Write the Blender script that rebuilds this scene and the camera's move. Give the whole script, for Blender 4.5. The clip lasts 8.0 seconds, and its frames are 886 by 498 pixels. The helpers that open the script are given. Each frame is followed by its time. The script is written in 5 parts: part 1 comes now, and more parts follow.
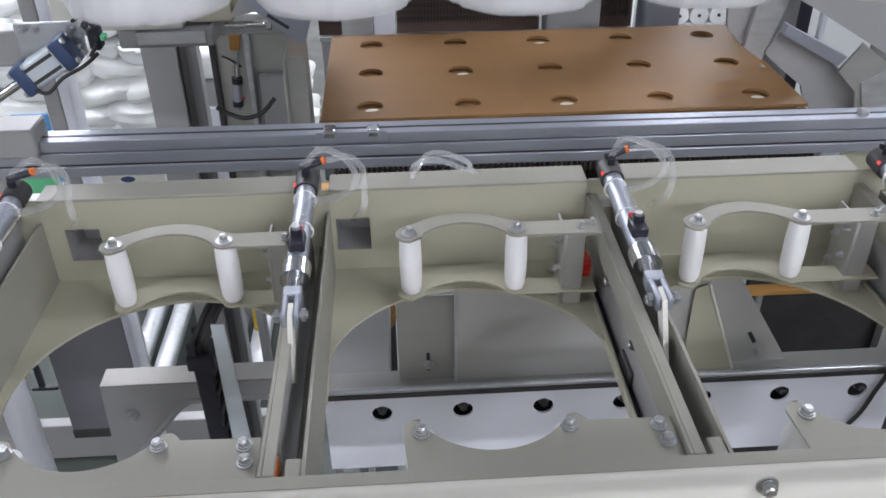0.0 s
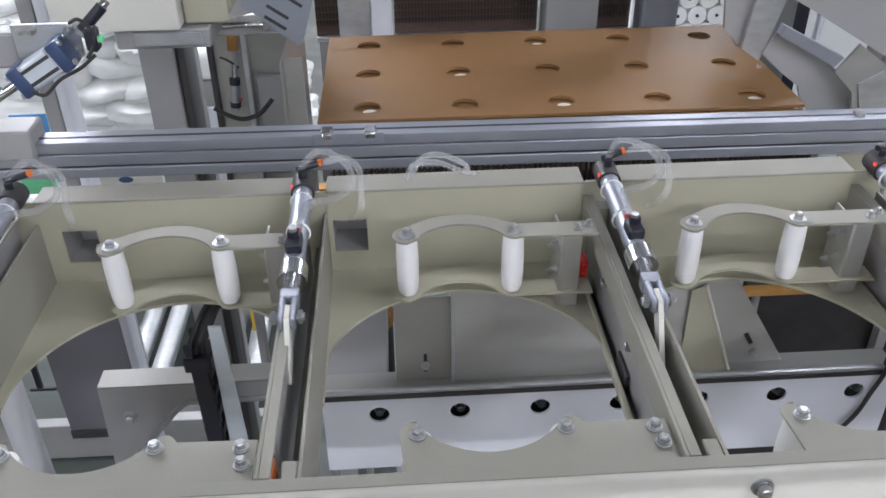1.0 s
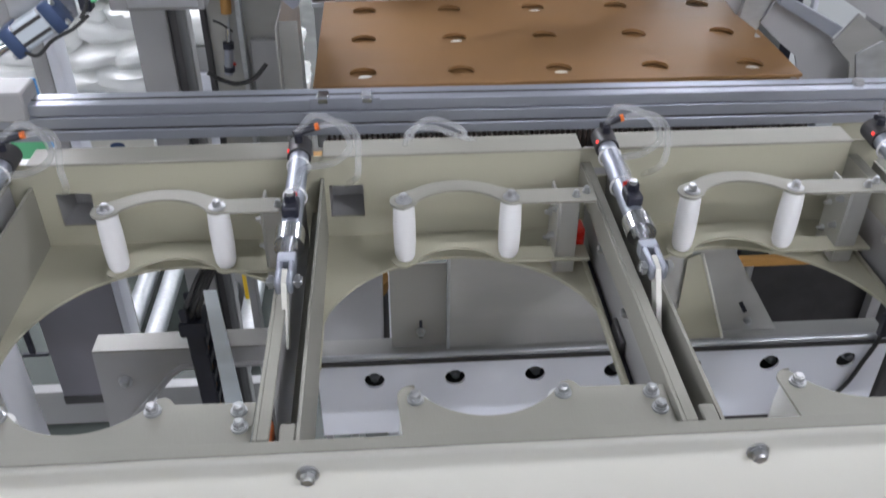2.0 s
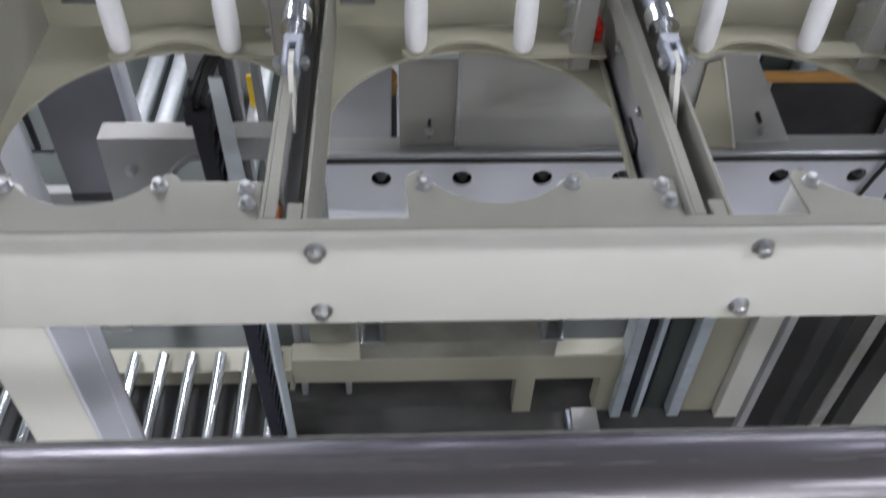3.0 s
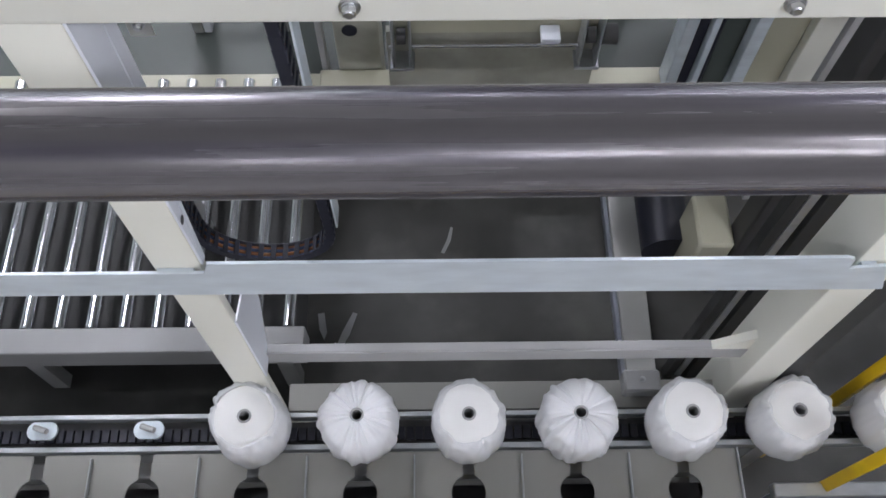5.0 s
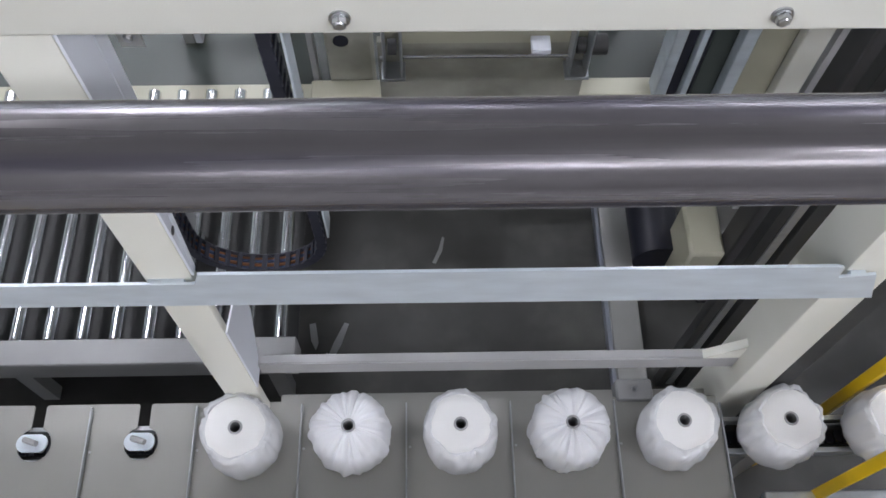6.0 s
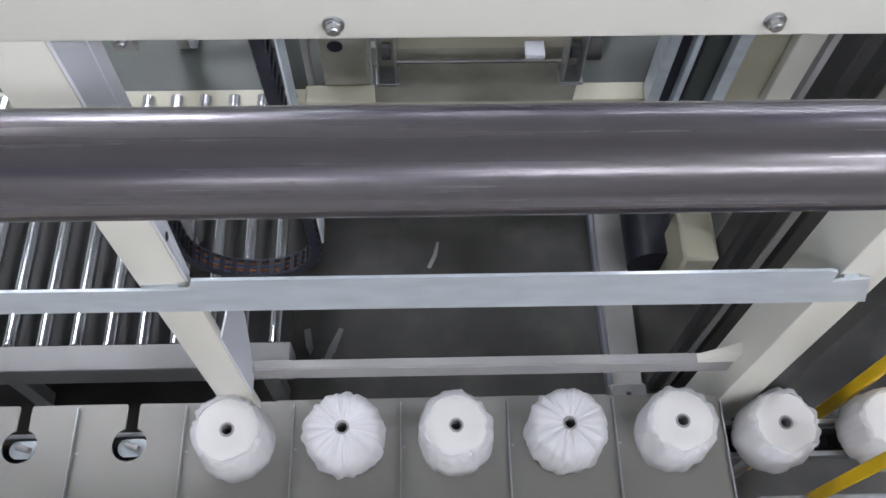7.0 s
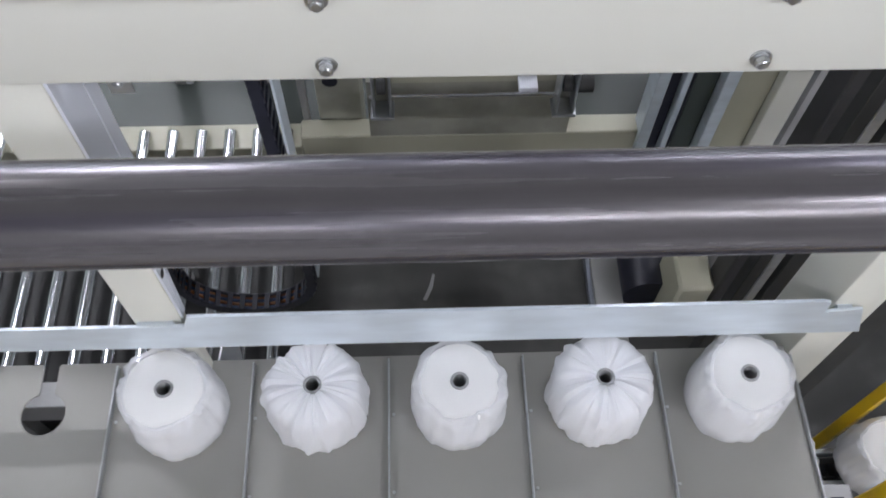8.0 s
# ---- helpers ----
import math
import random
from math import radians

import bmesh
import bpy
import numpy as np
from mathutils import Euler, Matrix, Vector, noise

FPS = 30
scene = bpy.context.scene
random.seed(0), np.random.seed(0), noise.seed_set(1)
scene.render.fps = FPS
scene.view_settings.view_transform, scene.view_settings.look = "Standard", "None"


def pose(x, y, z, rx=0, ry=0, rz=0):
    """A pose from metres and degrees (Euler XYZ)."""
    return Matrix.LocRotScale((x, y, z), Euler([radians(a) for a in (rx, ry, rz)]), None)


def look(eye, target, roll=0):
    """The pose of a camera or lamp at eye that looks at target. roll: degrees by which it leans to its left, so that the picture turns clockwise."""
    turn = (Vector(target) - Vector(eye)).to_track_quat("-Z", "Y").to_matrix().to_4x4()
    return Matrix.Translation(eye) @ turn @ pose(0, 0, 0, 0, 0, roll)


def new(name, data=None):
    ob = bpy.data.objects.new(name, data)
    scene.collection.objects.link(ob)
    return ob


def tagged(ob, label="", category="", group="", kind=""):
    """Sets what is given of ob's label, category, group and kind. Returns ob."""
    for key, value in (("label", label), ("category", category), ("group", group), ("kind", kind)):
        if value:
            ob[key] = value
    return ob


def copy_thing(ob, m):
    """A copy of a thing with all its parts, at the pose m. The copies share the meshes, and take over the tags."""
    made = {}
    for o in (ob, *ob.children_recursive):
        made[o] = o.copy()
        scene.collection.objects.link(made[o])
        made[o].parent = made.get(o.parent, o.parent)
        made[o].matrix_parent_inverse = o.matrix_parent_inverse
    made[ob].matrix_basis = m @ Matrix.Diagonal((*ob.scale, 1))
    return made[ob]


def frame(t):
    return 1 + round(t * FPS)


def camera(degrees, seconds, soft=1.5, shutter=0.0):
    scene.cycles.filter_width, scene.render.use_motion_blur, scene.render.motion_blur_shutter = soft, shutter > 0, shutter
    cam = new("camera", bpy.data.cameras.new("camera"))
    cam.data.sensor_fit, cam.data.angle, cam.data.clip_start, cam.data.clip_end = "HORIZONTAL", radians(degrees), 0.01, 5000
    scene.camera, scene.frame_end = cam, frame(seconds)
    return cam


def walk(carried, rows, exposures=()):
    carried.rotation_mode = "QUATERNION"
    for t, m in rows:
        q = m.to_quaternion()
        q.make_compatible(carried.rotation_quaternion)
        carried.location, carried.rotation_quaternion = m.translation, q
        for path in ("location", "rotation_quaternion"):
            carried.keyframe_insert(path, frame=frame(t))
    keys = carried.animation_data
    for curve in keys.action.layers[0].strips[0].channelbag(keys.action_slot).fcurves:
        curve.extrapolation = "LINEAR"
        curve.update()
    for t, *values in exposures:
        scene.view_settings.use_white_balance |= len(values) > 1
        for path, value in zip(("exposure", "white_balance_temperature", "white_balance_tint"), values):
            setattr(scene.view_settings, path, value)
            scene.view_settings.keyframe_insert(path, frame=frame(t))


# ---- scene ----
cam = camera(54.0, 8.0, 1.6, 0.5)
PATH = [
    (0, (-0.037, 0.042, 3.348), (0.053, 1.716, 2.257), -0.73),
    (0.5, (-0.039, 0.042, 3.348), (0.054, 1.715, 2.256), -0.63),
    (1, (-0.034, 0.042, 3.352), (0.059, 1.715, 2.26), -0.69),
    (1.2, (-0.032, 0.042, 3.352), (0.062, 1.715, 2.261), -0.62),
    (2.3, (-0.046, 0.041, 3.337), (0.066, 1.611, 2.103), 0.43),
    (2.5, (-0.044, 0.035, 3.331), (0.060, 1.543, 2.022), 0.99),
    (2.7, (-0.047, 0.030, 3.318), (0.055, 1.491, 1.956), 1.70),
    (3, (-0.049, 0.026, 3.297), (0.04, 1.397, 1.846), 2.07),
    (3.5, (-0.053, 0.020, 3.285), (-0.015, 1.247, 1.706), 1.04),
    (4, (-0.053, 0.012, 3.265), (-0.031, 1.025, 1.541), -0.3),
    (4.5, (-0.049, 0.011, 3.252), (-0.044, 0.877, 1.449), -0.5),
    (5, (-0.052, 0.008, 3.247), (-0.037, 0.896, 1.455), 0.3),
    (6.5, (-0.05, 0.008, 3.249), (-0.01, 0.919, 1.469), 1.4),
    (7, (-0.05, 0.009, 3.249), (-0.004, 0.926, 1.472), 1.7),
    (7.5, (-0.048, 0.011, 3.252), (0.001, 0.931, 1.477), 1.8),
    (8, (-0.046, 0.012, 3.259), (0.009, 0.99, 1.515), 1.5),
]
walk(cam, [(t, look(eye, target, roll)) for t, eye, target, roll in PATH],
     [(0.0, 0.0), (2.3, -0.03), (3.0, -0.15), (3.8, -0.4), (4.2, -0.3), (4.6, -0.12), (5.2, 0.0), (7.0, 0.0), (8.0, -0.06)])

# ---- light: a closed factory hall with rows of ceiling strip lights ----
world = bpy.data.worlds.new("hall_air")
scene.world = world
world.use_nodes = True
world.node_tree.nodes["Background"].inputs[0].default_value = (0.78, 0.9, 1.0, 1)
world.node_tree.nodes["Background"].inputs[1].default_value = 0.2
LAMP_POWER = 137.0


# ---- materials ----
def material(name, color, rough=0.5, metal=0.0, vary=0.12, scale=9.0, bump=0.05, bump_scale=220.0, stretch=(1, 1, 1),
             stain=None, stain_amount=0.0, spec=0.5, piece=0.0, coat=0.0):
    m = bpy.data.materials.new(name)
    m.use_nodes = True
    nt = m.node_tree
    b = nt.nodes["Principled BSDF"]
    co = nt.nodes.new("ShaderNodeTexCoord")
    mp = nt.nodes.new("ShaderNodeMapping")
    mp.inputs["Scale"].default_value = stretch
    nt.links.new(co.outputs["Object"], mp.inputs["Vector"])
    big = nt.nodes.new("ShaderNodeTexNoise")
    big.inputs["Scale"].default_value, big.inputs["Detail"].default_value = scale, 6
    fine = nt.nodes.new("ShaderNodeTexNoise")
    fine.inputs["Scale"].default_value, fine.inputs["Detail"].default_value = bump_scale, 3
    for n in (big, fine):
        nt.links.new(mp.outputs[0], n.inputs["Vector"])
    ramp = nt.nodes.new("ShaderNodeMapRange")
    ramp.inputs["From Min"].default_value, ramp.inputs["From Max"].default_value = 0.15, 0.85
    ramp.inputs["To Min"].default_value, ramp.inputs["To Max"].default_value = 1 - vary, 1 + vary
    nt.links.new(big.outputs[0], ramp.inputs["Value"])
    mul = nt.nodes.new("ShaderNodeVectorMath")
    mul.operation = "SCALE"
    mul.inputs[0].default_value = color
    nt.links.new(ramp.outputs[0], mul.inputs["Scale"])
    out = mul.outputs[0]
    if piece:
        info = nt.nodes.new("ShaderNodeObjectInfo")
        r2 = nt.nodes.new("ShaderNodeMapRange")
        r2.inputs["To Min"].default_value, r2.inputs["To Max"].default_value = 1 - piece, 1 + piece
        nt.links.new(info.outputs["Random"], r2.inputs["Value"])
        mul2 = nt.nodes.new("ShaderNodeVectorMath")
        mul2.operation = "SCALE"
        nt.links.new(out, mul2.inputs[0])
        nt.links.new(r2.outputs[0], mul2.inputs["Scale"])
        out = mul2.outputs[0]
    if stain:
        sn = nt.nodes.new("ShaderNodeTexNoise")
        sn.inputs["Scale"].default_value, sn.inputs["Detail"].default_value = scale * 0.45, 8
        nt.links.new(mp.outputs[0], sn.inputs["Vector"])
        sr = nt.nodes.new("ShaderNodeMapRange")
        sr.inputs["From Min"].default_value, sr.inputs["From Max"].default_value = 0.5, 0.75
        sr.inputs["To Max"].default_value = stain_amount
        nt.links.new(sn.outputs[0], sr.inputs["Value"])
        mix = nt.nodes.new("ShaderNodeMix")
        mix.data_type = "RGBA"
        nt.links.new(sr.outputs[0], mix.inputs["Factor"])
        nt.links.new(out, mix.inputs[6])
        mix.inputs[7].default_value = (*stain, 1)
        out = mix.outputs[2]
    nt.links.new(out, b.inputs["Base Color"])
    rr = nt.nodes.new("ShaderNodeMapRange")
    rr.inputs["From Min"].default_value, rr.inputs["From Max"].default_value = 0.15, 0.85
    rr.inputs["To Min"].default_value, rr.inputs["To Max"].default_value = max(rough - 0.08, 0.03), min(rough + 0.08, 1)
    nt.links.new(big.outputs[0], rr.inputs["Value"])
    nt.links.new(rr.outputs[0], b.inputs["Roughness"])
    b.inputs["Metallic"].default_value = metal
    b.inputs["Specular IOR Level"].default_value = spec
    b.inputs["Coat Weight"].default_value = coat
    bp = nt.nodes.new("ShaderNodeBump")
    bp.inputs["Strength"].default_value, bp.inputs["Distance"].default_value = bump, 0.002
    nt.links.new(fine.outputs[0], bp.inputs["Height"])
    nt.links.new(bp.outputs[0], b.inputs["Normal"])
    return m


CREAM = material("cream_paint", (0.42, 0.407, 0.312), 0.43, vary=0.05, scale=3, bump=0.12, bump_scale=420)
# lighter copy of the cream paint: the stronger light on the beam put into colour
PALE_CREAM = material("pale_cream_paint", (0.73, 0.722, 0.65), 0.40, vary=0.04, scale=4, bump=0.10, bump_scale=420)
GREY = material("grey_paint", (0.34, 0.34, 0.34), 0.45, vary=0.07, scale=5, bump=0.1, bump_scale=300, stain=(0.22, 0.22, 0.21), stain_amount=0.3)
GALV = material("galvanised_steel", (0.58, 0.60, 0.62), 0.42, 0.85, vary=0.16, scale=22, bump=0.04, stretch=(1, 2.5, 2.5))
BARM = material("pale_zinc_bar", (0.68, 0.745, 0.80), 0.36, 0.3, vary=0.14, scale=9, bump=0.03, stretch=(1, 3, 3))
SHEET = material("steel_sheet", (0.46, 0.46, 0.44), 0.48, 0.75, vary=0.10, scale=7, bump=0.03, bump_scale=500, stretch=(1, 1, 4), stain=(0.33, 0.33, 0.30), stain_amount=0.35)
PLATE = material("guard_steel", (0.47, 0.47, 0.455), 0.4, 0.3, vary=0.09, scale=5, bump=0.05, bump_scale=380, stretch=(1, 1, 3), stain=(0.36, 0.36, 0.335), stain_amount=0.6)
TRAYM = material("tray_sheet", (0.31, 0.305, 0.285), 0.45, 0.35, vary=0.06, scale=6, bump=0.04, bump_scale=350, stain=(0.28, 0.275, 0.25), stain_amount=0.35)
ALU = material("aluminium_profile", (0.40, 0.425, 0.485), 0.46, 0.8, vary=0.06, scale=10, bump=0.03, stretch=(0.3, 4, 4))
# brushed streaks; the bluish blotches put uneven reflections into the colour
STAIN = material("stainless_tube", (0.14, 0.13, 0.133), 0.25, 0.55, vary=0.35, scale=120, bump=0.10, bump_scale=130, stretch=(0.025, 1, 1), stain=(0.07, 0.064, 0.10), stain_amount=0.95)
# darker copy of the cream paint, with shade put into the colour
SHADED_CREAM = material("shaded_cream_paint", (0.30, 0.293, 0.25), 0.55, 0.0, vary=0.08, scale=9, bump=0.08, bump_scale=380, stretch=(1, 0.3, 1))
DUSTY = material("dusty_beige_steel", (0.33, 0.325, 0.275), 0.6, vary=0.2, scale=9, bump=0.15, bump_scale=120, stain=(0.15, 0.145, 0.12), stain_amount=0.7)
CHROME = material("chrome", (0.72, 0.73, 0.75), 0.14, 1.0, vary=0.05, scale=30, bump=0.01)
ZINC = material("zinc_bolt", (0.52, 0.53, 0.54), 0.36, 0.95, vary=0.12, scale=60, bump=0.05)
WHITEP = material("white_panel", (0.74, 0.76, 0.82), 0.4, vary=0.04, scale=6, bump=0.05, stain=(0.5, 0.5, 0.52), stain_amount=0.2)
NYLON = material("white_nylon", (0.84, 0.84, 0.84), 0.45, vary=0.03, scale=20, bump=0.05)
LAVEN = material("lavender_grey_sheet", (0.20, 0.195, 0.22), 0.5, 0.1, vary=0.12, scale=4, bump=0.05, stain=(0.13, 0.125, 0.14), stain_amount=0.5)
BLACK = material("black_plastic", (0.016, 0.017, 0.028), 0.42, vary=0.2, scale=30, bump=0.08)
RUBBER = material("black_hose", (0.03, 0.03, 0.03), 0.55, vary=0.2, scale=20, bump=0.1)
DARK = material("dark_steel", (0.07, 0.068, 0.07), 0.5, 0.5, vary=0.25, scale=18, bump=0.1)
BLUE = material("blue_cast_metal", (0.06, 0.095, 0.19), 0.4, 0.4, vary=0.1, scale=20, bump=0.1)
REDP = material("red_plastic", (0.62, 0.03, 0.02), 0.3, vary=0.08, scale=40, bump=0.03)
ORANGE = material("orange_plastic", (0.85, 0.20, 0.04), 0.4, vary=0.08, scale=40, bump=0.03)
BROWN = material("brown_cable", (0.24, 0.10, 0.04), 0.5, vary=0.2, scale=40, bump=0.05)
YELLOW = material("yellow_paint", (0.80, 0.52, 0.01), 0.4, vary=0.07, scale=12, bump=0.08, stain=(0.4, 0.27, 0.03), stain_amount=0.5)
CARD = material("brown_board", (0.25, 0.132, 0.048), 0.62, vary=0.10, scale=3.2, bump=0.12, bump_scale=260, stretch=(1, 6, 1), stain=(0.22, 0.115, 0.04), stain_amount=0.4)
BRISTLE = material("bristle", (0.035, 0.026, 0.022), 0.7, vary=0.3, scale=40, bump=0.2)
RUST = material("dark_brown_mesh", (0.075, 0.045, 0.035), 0.7, vary=0.35, scale=60, bump=0.5, bump_scale=90, stretch=(3, 1, 1))
WOOD = material("pallet_wood", (0.42, 0.22, 0.06), 0.65, vary=0.2, scale=8, bump=0.2, stretch=(1, 12, 1))
YARN = material("white_yarn", (0.80, 0.795, 0.785), 0.8, vary=0.02, scale=14, bump=0.12, bump_scale=260, stretch=(1, 1, 5))
SACK = material("white_sack", (0.93, 0.94, 0.92), 0.6, vary=0.05, scale=6, bump=0.35, bump_scale=60)
CONCRETE = material("concrete_floor", (0.072, 0.071, 0.068), 0.55, vary=0.25, scale=5.5, bump=0.15, bump_scale=90, stain=(0.17, 0.168, 0.155), stain_amount=0.6, spec=0.3)
WALLD = material("south_wall_paint", (0.30, 0.30, 0.31), 0.7, vary=0.05, scale=1.2, bump=0.05)
WALLM = material("hall_wall_paint", (0.72, 0.75, 0.74), 0.7, vary=0.05, scale=1.2, bump=0.05)
CEIL = material("hall_ceiling", (0.34, 0.35, 0.36), 0.8, vary=0.08, scale=1.0, bump=0.1)
SKYB = material("blue_tarp", (0.12, 0.36, 0.72), 0.5, vary=0.1, scale=6, bump=0.2)
GREENP = material("green_board", (0.20, 0.72, 0.36), 0.5, vary=0.06, scale=8, bump=0.05)
GLASSG = material("grey_green_sheet", (0.055, 0.066, 0.06), 0.5, vary=0.08, scale=3, bump=0.03)


def emitter(name, color, strength):
    m = bpy.data.materials.new(name)
    m.use_nodes = True
    e = m.node_tree.nodes.new("ShaderNodeEmission")
    e.inputs[0].default_value, e.inputs[1].default_value = (*color, 1), strength
    m.node_tree.links.new(e.outputs[0], m.node_tree.nodes["Material Output"].inputs[0])
    return m


TUBELIGHT = emitter("strip_light_tube", (0.948, 0.963, 1.065), LAMP_POWER)
LED = emitter("red_indicator", (1.0, 0.06, 0.05), 1.6)
# glow for the window panes added on the far wall
PANE_GLOW = emitter("glow_pane", (0.88, 0.97, 1.0), 5.0)


def clear(name, tint, amount, rough=0.12, bump=0.0, scale=60.0, through_light=0.5):
    """A thin skin that lets the things behind it show, glossy on its folds."""
    m = bpy.data.materials.new(name)
    m.use_nodes = True
    nt = m.node_tree
    b = nt.nodes["Principled BSDF"]
    b.inputs["Base Color"].default_value = (*tint, 1)
    b.inputs["Roughness"].default_value = rough
    tl = nt.nodes.new("ShaderNodeBsdfTranslucent")
    tl.inputs[0].default_value = (*tint, 1)
    body = nt.nodes.new("ShaderNodeMixShader")
    body.inputs[0].default_value = through_light
    nt.links.new(b.outputs[0], body.inputs[1])
    nt.links.new(tl.outputs[0], body.inputs[2])
    tr = nt.nodes.new("ShaderNodeBsdfTransparent")
    mix = nt.nodes.new("ShaderNodeMixShader")
    mix.inputs[0].default_value = amount
    nt.links.new(tr.outputs[0], mix.inputs[1])
    nt.links.new(body.outputs[0], mix.inputs[2])
    if bump:
        noise_n = nt.nodes.new("ShaderNodeTexNoise")
        noise_n.inputs["Scale"].default_value, noise_n.inputs["Detail"].default_value = scale, 3
        co = nt.nodes.new("ShaderNodeTexCoord")
        nt.links.new(co.outputs["Object"], noise_n.inputs["Vector"])
        bp = nt.nodes.new("ShaderNodeBump")
        bp.inputs["Strength"].default_value, bp.inputs["Distance"].default_value = bump, 0.006
        nt.links.new(noise_n.outputs[0], bp.inputs["Height"])
        nt.links.new(bp.outputs[0], b.inputs["Normal"])
    nt.links.new(mix.outputs[0], nt.nodes["Material Output"].inputs[0])
    return m


FILM = clear("plastic_film", (0.96, 0.97, 1.0), 0.55, 0.22, 0.3, 30.0)
MILKY = clear("milky_film", (0.97, 0.975, 1.0), 0.78, 0.3, 0.2, 30.0)
HOSE = clear("clear_hose", (0.97, 0.98, 0.99), 0.36, 0.05)
HOSE.node_tree.nodes["Principled BSDF"].inputs["Transmission Weight"].default_value = 0.85
HOSE.node_tree.nodes["Principled BSDF"].inputs["IOR"].default_value = 1.35


# ---- mesh helpers ----
def smooth(me, angle=38):
    for p in me.polygons:
        p.use_smooth = True
    me.set_sharp_from_angle(angle=radians(angle))


def mesh(name, bm, mat):
    bmesh.ops.remove_doubles(bm, verts=bm.verts, dist=1e-6)
    bmesh.ops.recalc_face_normals(bm, faces=bm.faces)
    me = bpy.data.meshes.new(name)
    bm.to_mesh(me)
    bm.free()
    smooth(me)
    me.materials.append(mat)
    return me


def part(name, bm, mat, parent, label="", m=None):
    ob = new(name, mesh(name, bm, mat))
    ob.parent = parent
    if m is not None:
        ob.matrix_basis = m
    return tagged(ob, label)


def thing(name, label, category, m=None, group="", kind=""):
    ob = new(name)
    ob.empty_display_size = 0.05
    if m is not None:
        ob.matrix_basis = m
    return tagged(ob, label, category, group, kind)


def solid(name, bm, mat, label, category, m=None, group="", kind=""):
    ob = new(name, mesh(name, bm, mat))
    if m is not None:
        ob.matrix_basis = m
    return tagged(ob, label, category, group, kind)


def B():
    return bmesh.new()


def box(bm, x0, x1, y0, y1, z0, z1, bevel=0.0, m=None, seg=1):
    r = bmesh.ops.create_cube(bm, size=1)
    mm = Matrix.LocRotScale(((x0 + x1) / 2, (y0 + y1) / 2, (z0 + z1) / 2), None, (abs(x1 - x0), abs(y1 - y0), abs(z1 - z0)))
    bmesh.ops.transform(bm, matrix=mm, verts=r["verts"])
    vs = r["verts"]
    if bevel:
        es = list({e for v in vs for e in v.link_edges})
        g = bmesh.ops.bevel(bm, geom=es, offset=bevel, segments=seg, affect="EDGES", profile=0.5)
        vs = list({v for f in g["faces"] for v in f.verts} | {v for v in vs if v.is_valid})
    if m is not None:
        bmesh.ops.transform(bm, matrix=m, verts=vs)
    return bm


def rod(bm, a, b, r, seg=16, r2=None, caps=True):
    a, b = Vector(a), Vector(b)
    d = b - a
    g = bmesh.ops.create_cone(bm, cap_ends=caps, segments=seg, radius1=r, radius2=r if r2 is None else r2, depth=d.length)
    mm = Matrix.Translation((a + b) / 2) @ d.to_track_quat("Z", "Y").to_matrix().to_4x4()
    bmesh.ops.transform(bm, matrix=mm, verts=g["verts"])
    return bm


def lathe(bm, profile, seg=32, m=None, wob=None):
    """A turned form from (radius, height) pairs."""
    rings = []
    for r, z in profile:
        ring = []
        for k in range(seg):
            a = 2 * math.pi * k / seg
            rr, zz = (r, z) if wob is None else wob(r, z, a)
            v = Vector((rr * math.cos(a), rr * math.sin(a), zz))
            ring.append(bm.verts.new(m @ v if m is not None else v))
        rings.append(ring)
    for p, q in zip(rings, rings[1:]):
        for k in range(seg):
            bm.faces.new((p[k], p[(k + 1) % seg], q[(k + 1) % seg], q[k]))
    return bm, rings


def slab(bm, pts, z0, z1, m=None):
    """A plate: an outline in x and y, extruded from z0 to z1."""
    lo = [bm.verts.new(m @ Vector((x, y, z0)) if m is not None else (x, y, z0)) for x, y in pts]
    hi = [bm.verts.new(m @ Vector((x, y, z1)) if m is not None else (x, y, z1)) for x, y in pts]
    bm.faces.new(lo[::-1])
    bm.faces.new(hi)
    n = len(pts)
    for k in range(n):
        bm.faces.new((lo[k], lo[(k + 1) % n], hi[(k + 1) % n], hi[k]))
    return bm


def holed(bm, x0, x1, y0, y1, cx, cy, r, z0, z1, m=None, seg=24):
    """A rectangular piece of plate with one round hole."""
    angles = [2 * math.pi * k / seg for k in range(seg)]
    angles += [math.atan2(y - cy, x - cx) % (2 * math.pi) for x in (x0, x1) for y in (y0, y1)]
    angles = sorted(set(round(a, 5) for a in angles))
    inner, outer = [], []
    for a in angles:
        c, s = math.cos(a), math.sin(a)
        tx = ((x1 if c > 0 else x0) - cx) / c if abs(c) > 1e-6 else 1e9
        ty = ((y1 if s > 0 else y0) - cy) / s if abs(s) > 1e-6 else 1e9
        t = min(tx, ty)
        inner.append((cx + r * c, cy + r * s))
        outer.append((cx + t * c, cy + t * s))

    def ring(pts, z):
        return [bm.verts.new(m @ Vector((x, y, z)) if m is not None else (x, y, z)) for x, y in pts]

    a0, a1, b0, b1 = ring(inner, z0), ring(inner, z1), ring(outer, z0), ring(outer, z1)
    n = len(angles)
    for k in range(n):
        j = (k + 1) % n
        bm.faces.new((a1[k], b1[k], b1[j], a1[j]))
        bm.faces.new((a0[k], a0[j], b0[j], b0[k]))
        bm.faces.new((a0[k], a1[k], a1[j], a0[j]))
        bm.faces.new((b0[k], b0[j], b1[j], b1[k]))
    return bm


